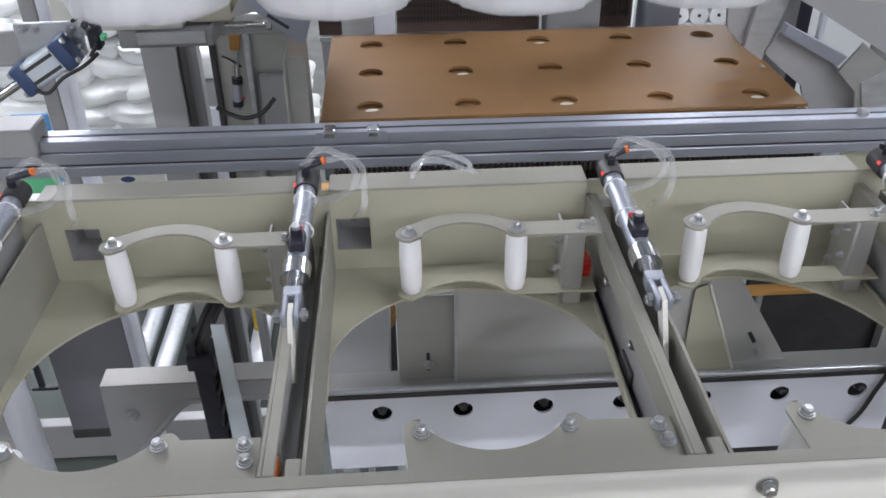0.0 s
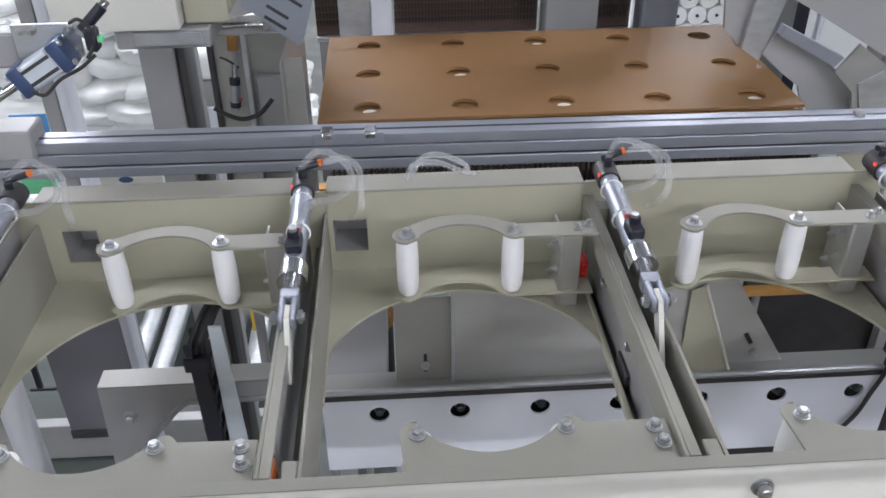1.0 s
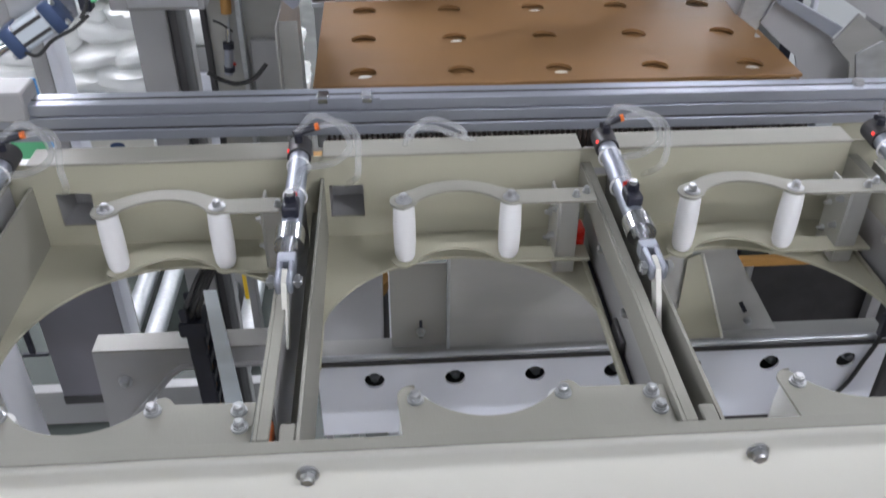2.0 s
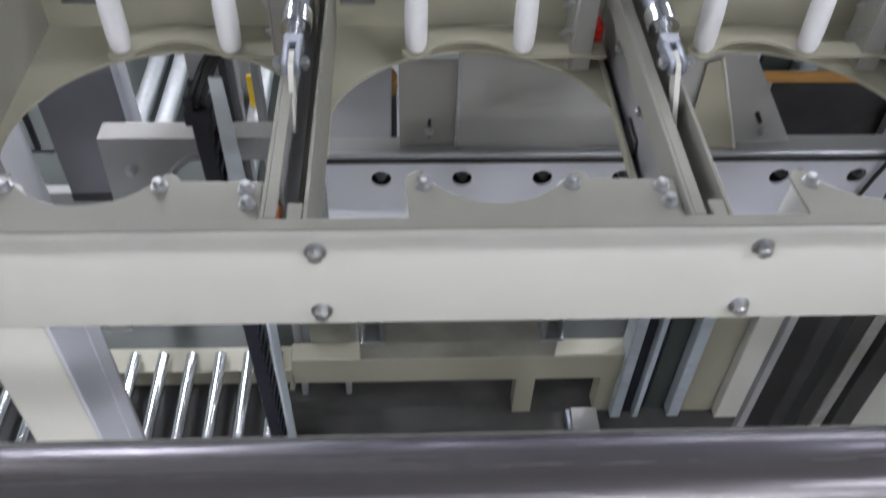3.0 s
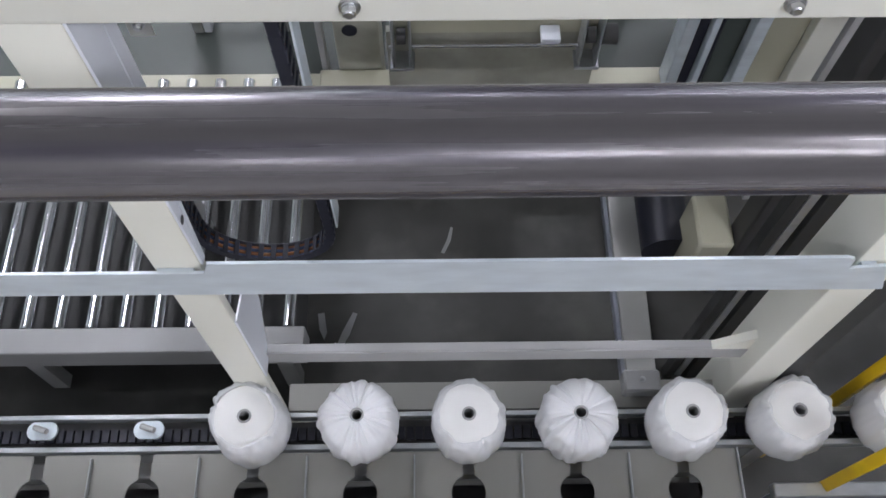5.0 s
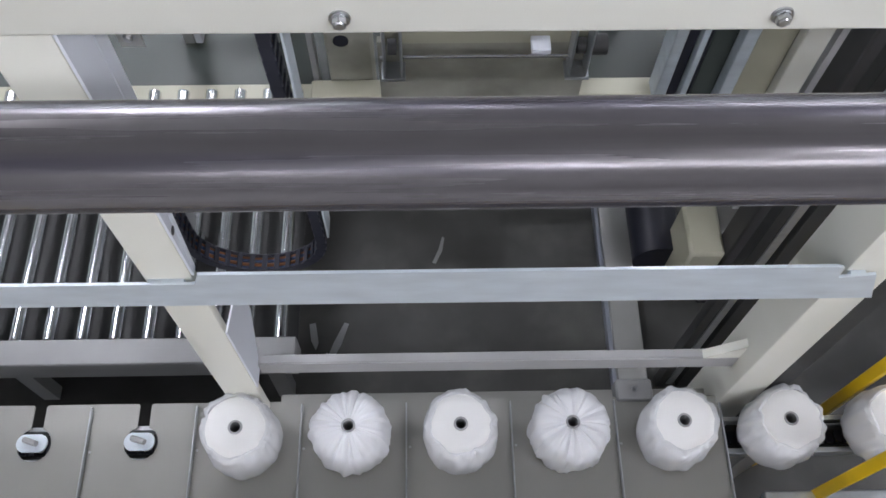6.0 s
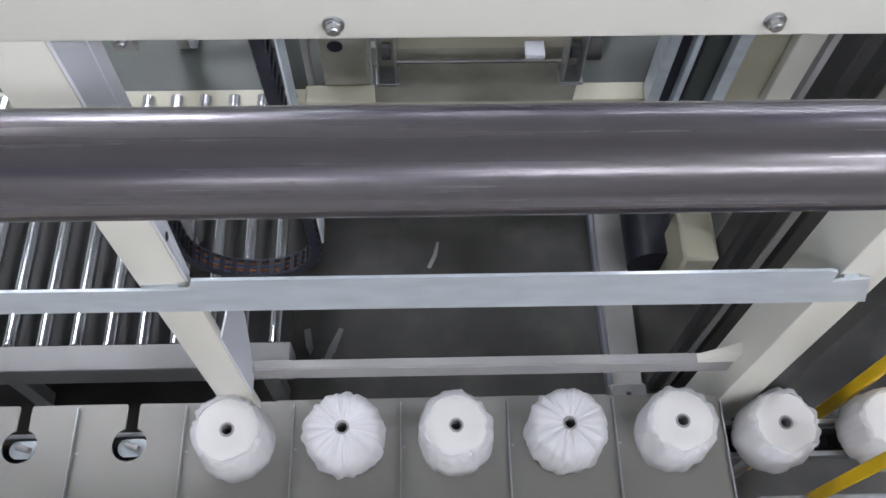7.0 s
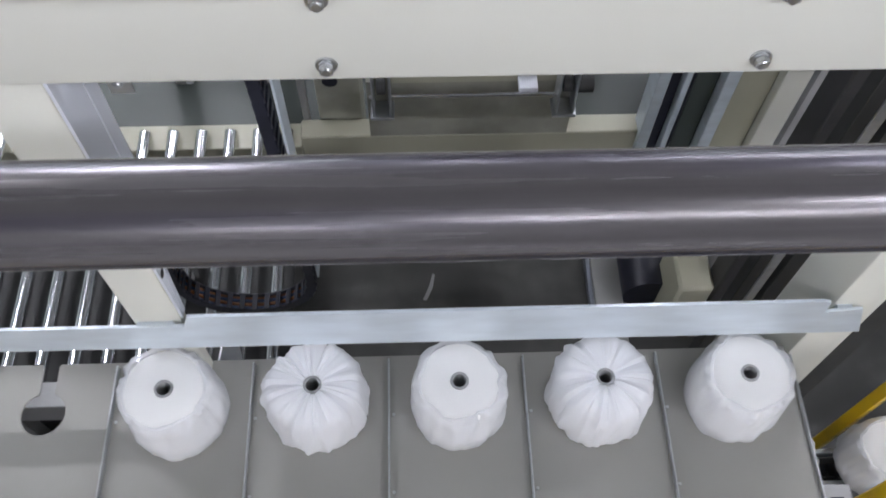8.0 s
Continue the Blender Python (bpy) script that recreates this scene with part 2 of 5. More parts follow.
def sweep(bm, pts, r, seg=10, per=6):
    """A hose through the points, smoothly bent."""
    P = [Vector(p) for p in pts]
    P = [2 * P[0] - P[1]] + P + [2 * P[-1] - P[-2]]
    line = []
    for i in range(1, len(P) - 2):
        for k in range(per):
            t = k / per
            a, b, c, d = P[i - 1], P[i], P[i + 1], P[i + 2]
            line.append(0.5 * (2 * b + (c - a) * t + (2 * a - 5 * b + 4 * c - d) * t * t + (3 * b - a - 3 * c + d) * t ** 3))
    line.append(P[-2])
    up, rings = Vector((0.13, 0.21, 0.97)), []
    for i, p in enumerate(line):
        d = (line[min(i + 1, len(line) - 1)] - line[max(i - 1, 0)]).normalized()
        s = d.cross(up).normalized()
        if s.length < 0.1:
            s = d.cross(Vector((1, 0, 0))).normalized()
        u = s.cross(d)
        rings.append([bm.verts.new(p + r * (math.cos(w) * s + math.sin(w) * u)) for w in (2 * math.pi * k / seg for k in range(seg))])
    for p, q in zip(rings, rings[1:]):
        for k in range(seg):
            bm.faces.new((p[k], p[(k + 1) % seg], q[(k + 1) % seg], q[k]))
    bm.faces.new(rings[0][::-1])
    bm.faces.new(rings[-1])
    return bm


def hexbolt(bm, p, axis, r=0.009, h=0.007, washer=True):
    p, axis = Vector(p), Vector(axis).normalized()
    if washer:
        rod(bm, p, p + axis * 0.0025, r * 1.45, 20)
        rod(bm, p + axis * 0.0025, p + axis * 0.005, r * 1.12, 16)
    rod(bm, p + axis * 0.005, p + axis * (0.005 + h), r, 6)
    rod(bm, p + axis * (0.005 + h), p + axis * (0.007 + h), r * 0.8, 12, r * 0.6)
    return bm


def arc(cx, cy, r, a0, a1, n):
    return [(cx + r * math.cos(radians(a0 + (a1 - a0) * k / n)), cy + r * math.sin(radians(a0 + (a1 - a0) * k / n))) for k in range(n + 1)]


# ---- the hall ----
def hall():
    solid("floor", box(B(), -14, 14, -9, 17, -0.2, 0), CONCRETE, "dark grey polished concrete factory floor with scuffs", "floor", kind="structure")
    solid("ceiling", box(B(), -14, 14, -9, 17, 7.0, 7.2), CEIL, "dark grey factory hall ceiling", "ceiling", kind="structure")
    solid("wall_north", box(B(), -14, 14, 17, 17.2, 0, 7), WALLM, "pale painted factory hall wall", "wall", kind="structure")
    solid("wall_south", box(B(), -14, 14, -9.2, -9, 0, 7), WALLD, "dark painted factory hall wall", "wall", kind="structure")
    solid("wall_east", box(B(), 14, 14.2, -9, 17, 0, 7), WALLM, "pale painted factory hall wall", "wall", kind="structure")
    solid("wall_west", box(B(), -14.2, -14, -9, 17, 0, 7), WALLM, "pale painted factory hall wall", "wall", kind="structure")
    first = {}
    rows = [(gx, gy, 6.2) for gx in (-9.0, -5.4, 3.0, 5.4) for gy in (-5.2, -2.4)]
    # lamps near the sacks and the rack are added, unseen, to brighten them
    rows += [(-3.5, 3.7, 6.2), (3.5, 3.7, 6.2), (1.1, -5.2, 6.2), (-1.6, -7.6, 6.2), (-1.9, 6.6, 4.7), (-2.0, 5.0, 4.7), (2.6, 5.8, 4.7)]
    rows += [(-8.0, 10.5, 6.2), (-3.4, 10.5, 6.2), (0.4, 10.5, 6.2), (2.8, 10.5, 6.2), (7.0, 10.5, 6.2)]
    for gx, gy, gz in rows:
        if gz not in first:
            t = first[gz] = thing("ceiling_light", "white fluorescent strip light hung below the hall ceiling, out of view", "light", pose(gx, gy, gz), "ceiling lights")
            part("housing", box(B(), -0.64, 0.64, -0.11, 0.11, 0.03, 0.12, 0.01), WHITEP, t)
            part("diffuser", box(B(), -0.6, 0.6, -0.09, 0.09, -0.02, 0.03, 0.01), TUBELIGHT, t)
            for s in (-1, 1):
                part("hanger", rod(B(), (s * 0.5, 0, 0.12), (s * 0.5, 0, 7.0 - gz), 0.004, 6), ZINC, t)
        else:
            copy_thing(first[gz], pose(gx, gy, gz))


hall()


# ---- handrail in front of the camera ----
def handrail():
    t = thing("handrail", "round brushed stainless steel handrail of the viewing platform", "handrail")
    part("tube", rod(B(), (-2.6, 0.2386, 2.897), (2.6, 0.2386, 2.897), 0.027, 64), STAIN, t)
    for x in (-2.45, 2.45):
        part("post", rod(B(), (x, 0.2386, 0), (x, 0.2386, 2.88), 0.024, 24), STAIN, t)


handrail()


def platform():
    t = thing("viewing_platform", "unseen grey steel platform deck added behind the handrail", "platform")
    # deck under the camera, unseen, added to block light from behind
    part("deck", box(B(), -2.6, 2.6, -2.2, -0.35, 1.70, 1.76, 0.004), GREY, t)
    # unseen yellow strip, added for the yellowish reflection under the handrail
    part("reflected_strip", box(B(), -2.6, 2.6, -0.3495, -0.33, 1.55, 1.755, 0.002), YELLOW, t, "unseen yellow strip added to tint the handrail reflection")
    for x in (-2.5, 2.5):
        for y in (-2.1, -0.42):
            part("leg", box(B(), x - 0.05, x + 0.05, y - 0.05, y + 0.05, 0, 1.6995, 0.004), GREY, t)


platform()


# ---- the front frame: beam, posts, cross bars ----
def front_frame():
    t = thing("machine_frame", "cream painted steel machine frame with bolted cross beam", "frame")
    bm = box(B(), -2.2, 2.2, 0.70, 0.722, 2.448, 2.609, 0.008, seg=3)
    beam = part("beam", bm, PALE_CREAM, t)
    for x in (-1.172, -0.660, -0.149, 0.363, 0.875, 1.386):
        for z in (2.582, 2.478):
            part("bolt", hexbolt(B(), (x, 0.70, z), (0, -1, 0)), ZINC, beam, "zinc hex bolt with washer")
    # darker sheet puts the dimmer light on the beam's top face into colour
    part("dim_top_sheet", box(B(), -2.2, 2.2, 0.7045, 0.724, 2.6095, 2.6115, 0.001), SHADED_CREAM, beam, "darker sheet laid on the beam for its dimmer top face")
    part("rear_lip", box(B(), -2.2, 2.2, 0.7225, 0.80, 2.448, 2.454), PALE_CREAM, beam)
    for x0, x1, y1 in ((-0.598, -0.504, 0.752), (0.764, 0.864, 0.86)):
        post = part("post", box(B(), x0, x1, 0.725, y1, 0, 2.4475, 0.006, seg=2), PALE_CREAM, t)
        part("cap_plate", box(B(), x0 - 0.03, x1 + 0.03, 0.70, 0.89, 0, 0.015, 0.002), PALE_CREAM, post)
    SIDE = Matrix(((0, 0, 1, 0), (1, 0, 0, 0), (0, 1, 0, 0), (0, 0, 0, 1)))
    # gussets are white so the brighter bluish light on this side is in the colour
    side = part("upper_gusset", slab(B(), [(0.727, 2.4475), (0.808, 2.4475), (0.793, 1.965), (0.750, 1.93), (0.735, 1.74), (0.727, 1.74)], -0.5035, -0.4990, SIDE), WHITEP, t, "tapered gusset plate on the post, whitened for its brighter light")
    part("gusset_edge", slab(B(), [(0.8095, 2.4475), (0.845, 2.4475), (0.830, 1.97), (0.765, 1.93), (0.745, 1.74), (0.7365, 1.74), (0.7515, 1.929), (0.7945, 1.964)], -0.5035, -0.4980, SIDE), WHITEP, side)
    part("clip_hole", rod(B(), (-0.4984, 0.738, 1.90), (-0.4978, 0.738, 1.90), 0.009, 18), DARK, side)
    part("lower_gusset", slab(B(), [(0.727, 1.44), (0.875, 1.39), (0.875, 1.23), (0.785, 1.055), (0.727, 1.055)], -0.5035, -0.4990, SIDE), WHITEP, t, "tapered gusset plate on the post, whitened for its brighter light")
    plate = part("side_bracket", box(B(), -0.4975, -0.462, 0.8605, 0.8645, 2.24, 2.4475, 0.001), SHEET, t, "bare steel bracket plate")
    for z in (2.27, 2.34, 2.40):
        part("bolt", hexbolt(B(), (-0.478, 0.8605, z), (0, -1, 0), 0.007, 0.006), ZINC, plate)
    part("end_post", box(B(), -2.15, -2.05, 0.725, 0.825, 0, 2.4475, 0.006), PALE_CREAM, t)
    part("end_post", box(B(), 2.05, 2.15, 0.725, 0.825, 0, 2.4475, 0.006), PALE_CREAM, t)
    # the pale bar across the posts, notched at the posts
    pts = [(-2.1, 1.645), (0.852, 1.632), (0.812, 1.742), (0.742, 1.730), (0.738, 1.772), (0.722, 1.779), (-0.482, 1.779), (-0.496, 1.738), (-2.1, 1.742)]
    bar = part("cross_bar", slab(B(), pts, -0.7145, -0.708, pose(0, 0, 0, 90)), BARM, t, "pale galvanised flat cross bar")
    part("bar_spacer", box(B(), -0.59, -0.52, 0.715, 0.7245, 1.66, 1.73), BARM, bar)
    part("bar_spacer", box(B(), 0.77, 0.80, 0.715, 0.7245, 1.66, 1.73), BARM, bar)
    # lower beam is grey, not cream: its shade is put into the paint
    low = part("lower_beam", box(B(), -0.498, 0.7635, 0.775, 0.779, 1.025, 1.090, 0.001), GREY, t)
    part("upper_flange", box(B(), -0.498, 0.7635, 0.7795, 0.803, 1.085, 1.090, 0.001), GREY, low)
    part("gusset", slab(B(), [(0.7635, 1.0905), (0.668, 1.0905), (0.7635, 1.17)], -0.80, -0.776, pose(0, 0, 0, 90)), PALE_CREAM, t)
    return t


front_frame()

# ---- the bagging stations ----
BAYS = (-0.397, 0.057, 0.512)
DIVS = (-0.688, -0.209, 0.280, 0.750)


def bay(cx, i):
    t = thing("guide_station", "beige steel station with two white guide rollers and curved plates", "machine part", pose(cx, 0, 0), "guide stations in a row")
    L, R = DIVS[i] + 0.0508 - cx, DIVS[i + 1] - 0.003 - cx
    back = part("back_panel", box(B(), L, R, 1.32, 1.324, 2.585, 2.639), CREAM, t)
    for a, b, z0, z1 in ((L, -0.208, 2.477, 2.585), (-0.150, R, 2.477, 2.585), (-0.208, -0.150, 2.477, 2.522)):
        part("panel_piece", box(B(), a, b, 1.32, 1.324, z0, z1), CREAM, back)
    part("window_recess", box(B(), -0.212, -0.146, 1.398, 1.402, 2.512, 2.60), GREY, back)
    for a, b, z0, z1 in ((-0.212, -0.2085, 2.512, 2.60), (-0.1495, -0.146, 2.512, 2.60), (-0.2084, -0.1496, 2.512, 2.5195), (-0.2084, -0.1496, 2.588, 2.60)):
        part("recess_wall", box(B(), a, b, 1.3245, 1.3975, z0, z1), GREY, back)
    part("top_flange", box(B(), L, R, 1.316, 1.372, 2.639, 2.644, 0.0015), SHADED_CREAM, t)
    # floor plate with the large round opening
    pts = [(R, 0.98), (R, 1.32), (L, 1.32), (L, 0.98)] + [(max(min(x, R - 0.002), L + 0.002), y) for x, y in arc(0, 1.02, 0.225, 190, -10, 30)]
    part("floor_plate", slab(B(), pts, 2.477, 2.482), CREAM, t)

    def guide(z, name, d):
        out = arc(-0.084, 1.19, 0.022, 270, 115, 10)
        out += arc(0, 1.135, 0.112 + d, 128, 52, 18)
        out += [(0.094, 1.212), (R - 0.005, 1.212), (R - 0.005, 1.172)]
        out += arc(0.084, 1.19, 0.018, 300, 200, 5)
        out += arc(0, 1.1354, 0.0826, 40, 140, 20) + [(-0.066, 1.18)]
        part(name, slab(B(), out, z, z + 0.004), SHADED_CREAM if name == "upper_guide" else CREAM, t)

    guide(2.627, "upper_guide", 0.0)
    guide(2.516, "lower_guide", 0.010)
    for s in (-1, 1):
        bm, rings = lathe(B(), [(0.004, 2.507), (0.008, 2.5165), (0.0135, 2.518), (0.0165, 2.526), (0.0178, 2.55), (0.0178, 2.585), (0.0168, 2.612), (0.0148, 2.6215)],
                          24, pose(s * 0.084, 1.19, 0.005))
        bm.faces.new(rings[0][::-1]), bm.faces.new(rings[-1])
        roll = part("roller", bm, NYLON, t, "white nylon roller")
        b2 = B()
        rod(b2, (s * 0.084, 1.19, 2.6312), (s * 0.084, 1.19, 2.633), 0.013, 18)
        hexbolt(b2, (s * 0.084, 1.19, 2.6312), (0, 0, 1), 0.0065, 0.006)
        part("roller_bolt", b2, ZINC, roll)
    # bracket by the divider, with its screws and a red sensor
    E = R + (0.026, 0.0, 0.0)[i]
    br = part("bracket", box(B(), E - 0.062, E - 0.058, 1.18, 1.245, 2.488, 2.6265, 0.001), SHEET, t)
    part("bracket_face", box(B(), E - 0.058, E - 0.028, 1.18, 1.184, 2.488, 2.6265, 0.001), SHEET, br)
    for z, y in ((2.60, 1.20), (2.575, 1.23), (2.55, 1.20), (2.525, 1.23)):
        part("screw", hexbolt(B(), (E - 0.062, y, z), (-1, 0, 0), 0.0042, 0.004), ZINC, br)
    for k in (0, 1):
        part("screw", hexbolt(B(), (E - 0.034 + 0.018 * k, 1.188 + 0.01 * k, 2.6312), (0, 0, 1), 0.0045, 0.004), ZINC, br)
    sens = part("sensor", box(B(), R - 0.020, R - 0.006, 1.212, 1.245, 2.506, 2.550, 0.003), REDP, t, "red sensor block")
    part("sensor_back", box(B(), R - 0.0245, R - 0.010, 1.246, 1.26, 2.492, 2.562, 0.002), BLACK, sens)
    # front half guide on the beam
    o = (-0.024, 0.006, 0.016)[i]
    pts = [(o - 0.105, 0.7245), (R - 0.002, 0.7245), (R - 0.002, 0.793), (o + 0.112, 0.795), (o + 0.105, 0.804), (o + 0.099, 0.808)]
    pts += arc(o, 0.858, 0.104, -30, -150, 18) + [(o - 0.099, 0.808)] + arc(o - 0.092, 0.792, 0.018, 80, 190, 6)
    fg = part("front_guide", slab(B(), pts, 2.600, 2.604), SHADED_CREAM, t)
    for s in (-1, 1):
        part("guide_bolt", hexbolt(B(), (o + s * 0.0885, 0.785, 2.604), (0, 0, 1), 0.007, 0.006), ZINC, fg)
        bm, rings = lathe(B(), [(0.006, 2.482), (0.018, 2.488), (0.0205, 2.53), (0.0205, 2.56), (0.018, 2.596)], 20, pose(o + s * 0.0885, 0.785, 0))
        bm.faces.new(rings[0][::-1]), bm.faces.new(rings[-1])
        part("front_roller", bm, NYLON, t, "white nylon roller")
    for k in (0, 1):
        part("guide_bolt", hexbolt(B(), (R - 0.016 - 0.004 * k, 0.753 + 0.026 * k, 2.604), (0, 0, 1), 0.0068, 0.006), ZINC, fg)
    return t


for i, cx in enumerate(BAYS):
    bay(cx, i)


def divider(x, r):
    t = thing("divider_channel", "beige steel channel between the stations with bolted side plates", "machine part", pose(x, 0, 0), "dividers between stations")
    part("left_wall", box(B(), -0.002, 0.003, 0.7245, 1.335, 2.566, 2.612, 0.001), SHADED_CREAM, t)
    part("left_flange", box(B(), 0.003, 0.017, 0.7245, 1.335, 2.607, 2.612, 0.001), SHADED_CREAM, t)
    part("inner_wall", box(B(), 0.012, 0.016, 0.79, 1.315, 2.44, 2.6065, 0.0), GREY, t)
    right = [(0.7245, 2.474), (1.3195, 2.474), (1.3195, 2.60), (1.06, 2.60), (0.96, 2.606), (0.7245, 2.606)]
    part("right_wall", slab(B(), [(y, z) for y, z in right], 0.046, 0.0505, Matrix(((0, 0, 1, 0), (1, 0, 0, 0), (0, 1, 0, 0), (0, 0, 0, 1)))), SHADED_CREAM, t)
    part("web", box(B(), 0.0265, 0.0455, 0.79, 1.315, 2.53, 2.535, 0.001), SHADED_CREAM, t)
    part("front_web", box(B(), 0.0265, 0.0455, 0.7245, 0.756, 2.53, 2.606, 0.002), SHADED_CREAM, t)
    rail = part("slide_rail", box(B(), r - 0.034, r - 0.026, 0.80, 1.27, 2.47, 2.486, 0.002), CREAM, t, "beige slide rail")
    part("rail_slot", box(B(), r - 0.0255, 0.0115, 0.80, 1.27, 2.462, 2.470), BLACK, rail)
    part("rail_mount", box(B(), r - 0.012, 0.0115, 1.22, 1.30, 2.4705, 2.486), SHADED_CREAM, rail)
    part("slide_block", box(B(), r - 0.022, 0.0115, 0.99, 1.05, 2.4705, 2.497, 0.002), DARK, rail, "dark slide block")
    for y in (1.00, 1.16):
        part("bolt", hexbolt(B(), (0.012, y, 2.545), (-1, 0, 0), 0.008, 0.006), ZINC, t)
    part("rear_panel", box(B(), -0.008, 0.056, 1.3265, 1.3295, 2.44, 2.638), CREAM, t)
    return t


for x, r in zip(DIVS, (0.008, 0.008, 0.026, 0.026)):
    divider(x, r)


def air_cylinder(x):
    t = thing("air_cylinder", "small pneumatic cylinder with clevis, lever and clear hoses", "pneumatic cylinder", pose(x, 0, 0), "cylinders on the dividers")
    a, b = Vector((0.034, 1.325, 2.655)), Vector((0.034, 1.085, 2.640))
    d = (b - a).normalized()
    body = part("barrel", rod(B(), a, b, 0.0155, 24), ALU, t, "aluminium cylinder barrel")
    bm = B()
    rod(bm, b - d * 0.012, b + d * 0.022, 0.0215, 28)
    rod(bm, b + d * 0.022, b + d * 0.030, 0.0125, 20)
    part("front_collar", bm, CHROME, body)
    bm = B()
    rod(bm, a - d * 0.012, a + d * 0.030, 0.0195, 24)
    part("rear_head", bm, DARK, body)
    bm = B()
    rod(bm, (0.034, 1.315, 2.668), (0.034, 1.315, 2.684), 0.007, 12)
    rod(bm, (0.026, 1.320, 2.684), (0.060, 1.335, 2.688), 0.0058, 12)
    part("elbow_fitting", bm, BLACK, body)
    part("fitting_ring", rod(B(), (0.0605, 1.335, 2.6885), (0.066, 1.335, 2.690), 0.0062, 12), ORANGE, body)
    bm = B()
    rod(bm, (0.034, 1.135, 2.655), (0.034, 1.135, 2.682), 0.0095, 6)
    box(bm, 0.022, 0.046, 1.112, 1.150, 2.653, 2.672, 0.003)
    part("flow_valve", bm, BLACK, body)
    part("valve_screw", rod(B(), (0.034, 1.135, 2.682), (0.034, 1.135, 2.687), 0.006, 12), ZINC, body)
    part("valve_ring", rod(B(), (0.034, 1.16, 2.66), (0.034, 1.166, 2.666), 0.007, 12), REDP, body)
    part("indicator", box(B(), 0.0155, 0.019, 1.298, 1.304, 2.661, 2.666, 0.0005), LED, body)
    for y in (1.275, 1.19):
        bm, rings = lathe(B(), [(0.0168, -0.003), (0.0195, 0.0), (0.0168, 0.003)], 20, pose(0.034, y, 2.652 - (1.325 - y) * 0.0625, 90))
        part("cable_tie", bm, NYLON, body)
    rodp = part("piston_rod", rod(B(), b, b + d * 0.055, 0.0075, 16), CHROME, t)
    c = b + d * 0.05
    bm = B()
    box(bm, c.x - 0.013, c.x + 0.013, c.y - 0.018, c.y + 0.004, c.z - 0.012, c.z + 0.012, 0.002)
    for s in (-1, 1):
        box(bm, c.x + s * 0.008 - 0.004, c.x + s * 0.008 + 0.004, c.y - 0.065, c.y - 0.014, c.z - 0.012, c.z + 0.012, 0.003)
    part("clevis", bm, ALU, rodp, "machined clevis fork")
    bm = B()
    rod(bm, (c.x - 0.024, c.y - 0.050, c.z), (c.x + 0.024, c.y - 0.050, c.z), 0.0055, 14)
    for s in (-1, 1):
        rod(bm, (c.x + s * 0.015, c.y - 0.050, c.z), (c.x + s * 0.021, c.y - 0.050, c.z), 0.010, 6)
    part("clevis_pin", bm, ZINC, rodp)
    lev = [(c.y - 0.035, c.z + 0.010), (c.y - 0.062, c.z + 0.006), (c.y - 0.105, c.z - 0.072), (c.y - 0.090, c.z - 0.085), (c.y - 0.045, c.z - 0.012)]
    part("lever", slab(B(), lev, c.x - 0.0035, c.x + 0.0035, Matrix(((0, 0, 1, 0), (1, 0, 0, 0), (0, 1, 0, 0), (0, 0, 0, 1)))), PALE_CREAM, t, "cream painted lever")
    hose = [(0.07, 1.335, 2.690), (0.105, 1.325, 2.700), (0.128, 1.30, 2.690), (0.130, 1.28, 2.655), (0.125, 1.295, 2.615), (0.105, 1.33, 2.58)]
    part("hose", sweep(B(), hose, 0.0055), HOSE, t, "clear plastic air hose")
    hose = [(0.034, 1.315, 2.692), (0.060, 1.345, 2.705), (0.100, 1.315, 2.702), (0.118, 1.29, 2.675), (0.090, 1.275, 2.655), (0.045, 1.25, 2.66), (0.040, 1.19, 2.668), (0.036, 1.16, 2.66)]
    part("hose", sweep(B(), hose, 0.0055), HOSE, t, "clear plastic air hose")
    return t


for x, o in zip(DIVS, (-0.01, -0.018, 0.0, 0.0)):
    air_cylinder(x + o)


def loose_hose():
    t = thing("air_hose", "clear plastic air hose looped over the panel edge", "hose")
    part("hose", sweep(B(), [(-0.02, 1.345, 2.643), (-0.012, 1.35, 2.668), (0.025, 1.335, 2.682), (0.065, 1.33, 2.668), (0.10, 1.36, 2.642)], 0.0045), HOSE, t)
    part("hose", sweep(B(), [(-0.012, 1.362, 2.643), (0.005, 1.365, 2.675), (0.035, 1.35, 2.688), (0.075, 1.345, 2.672), (0.085, 1.37, 2.642)], 0.0045), HOSE, t)


loose_hose()


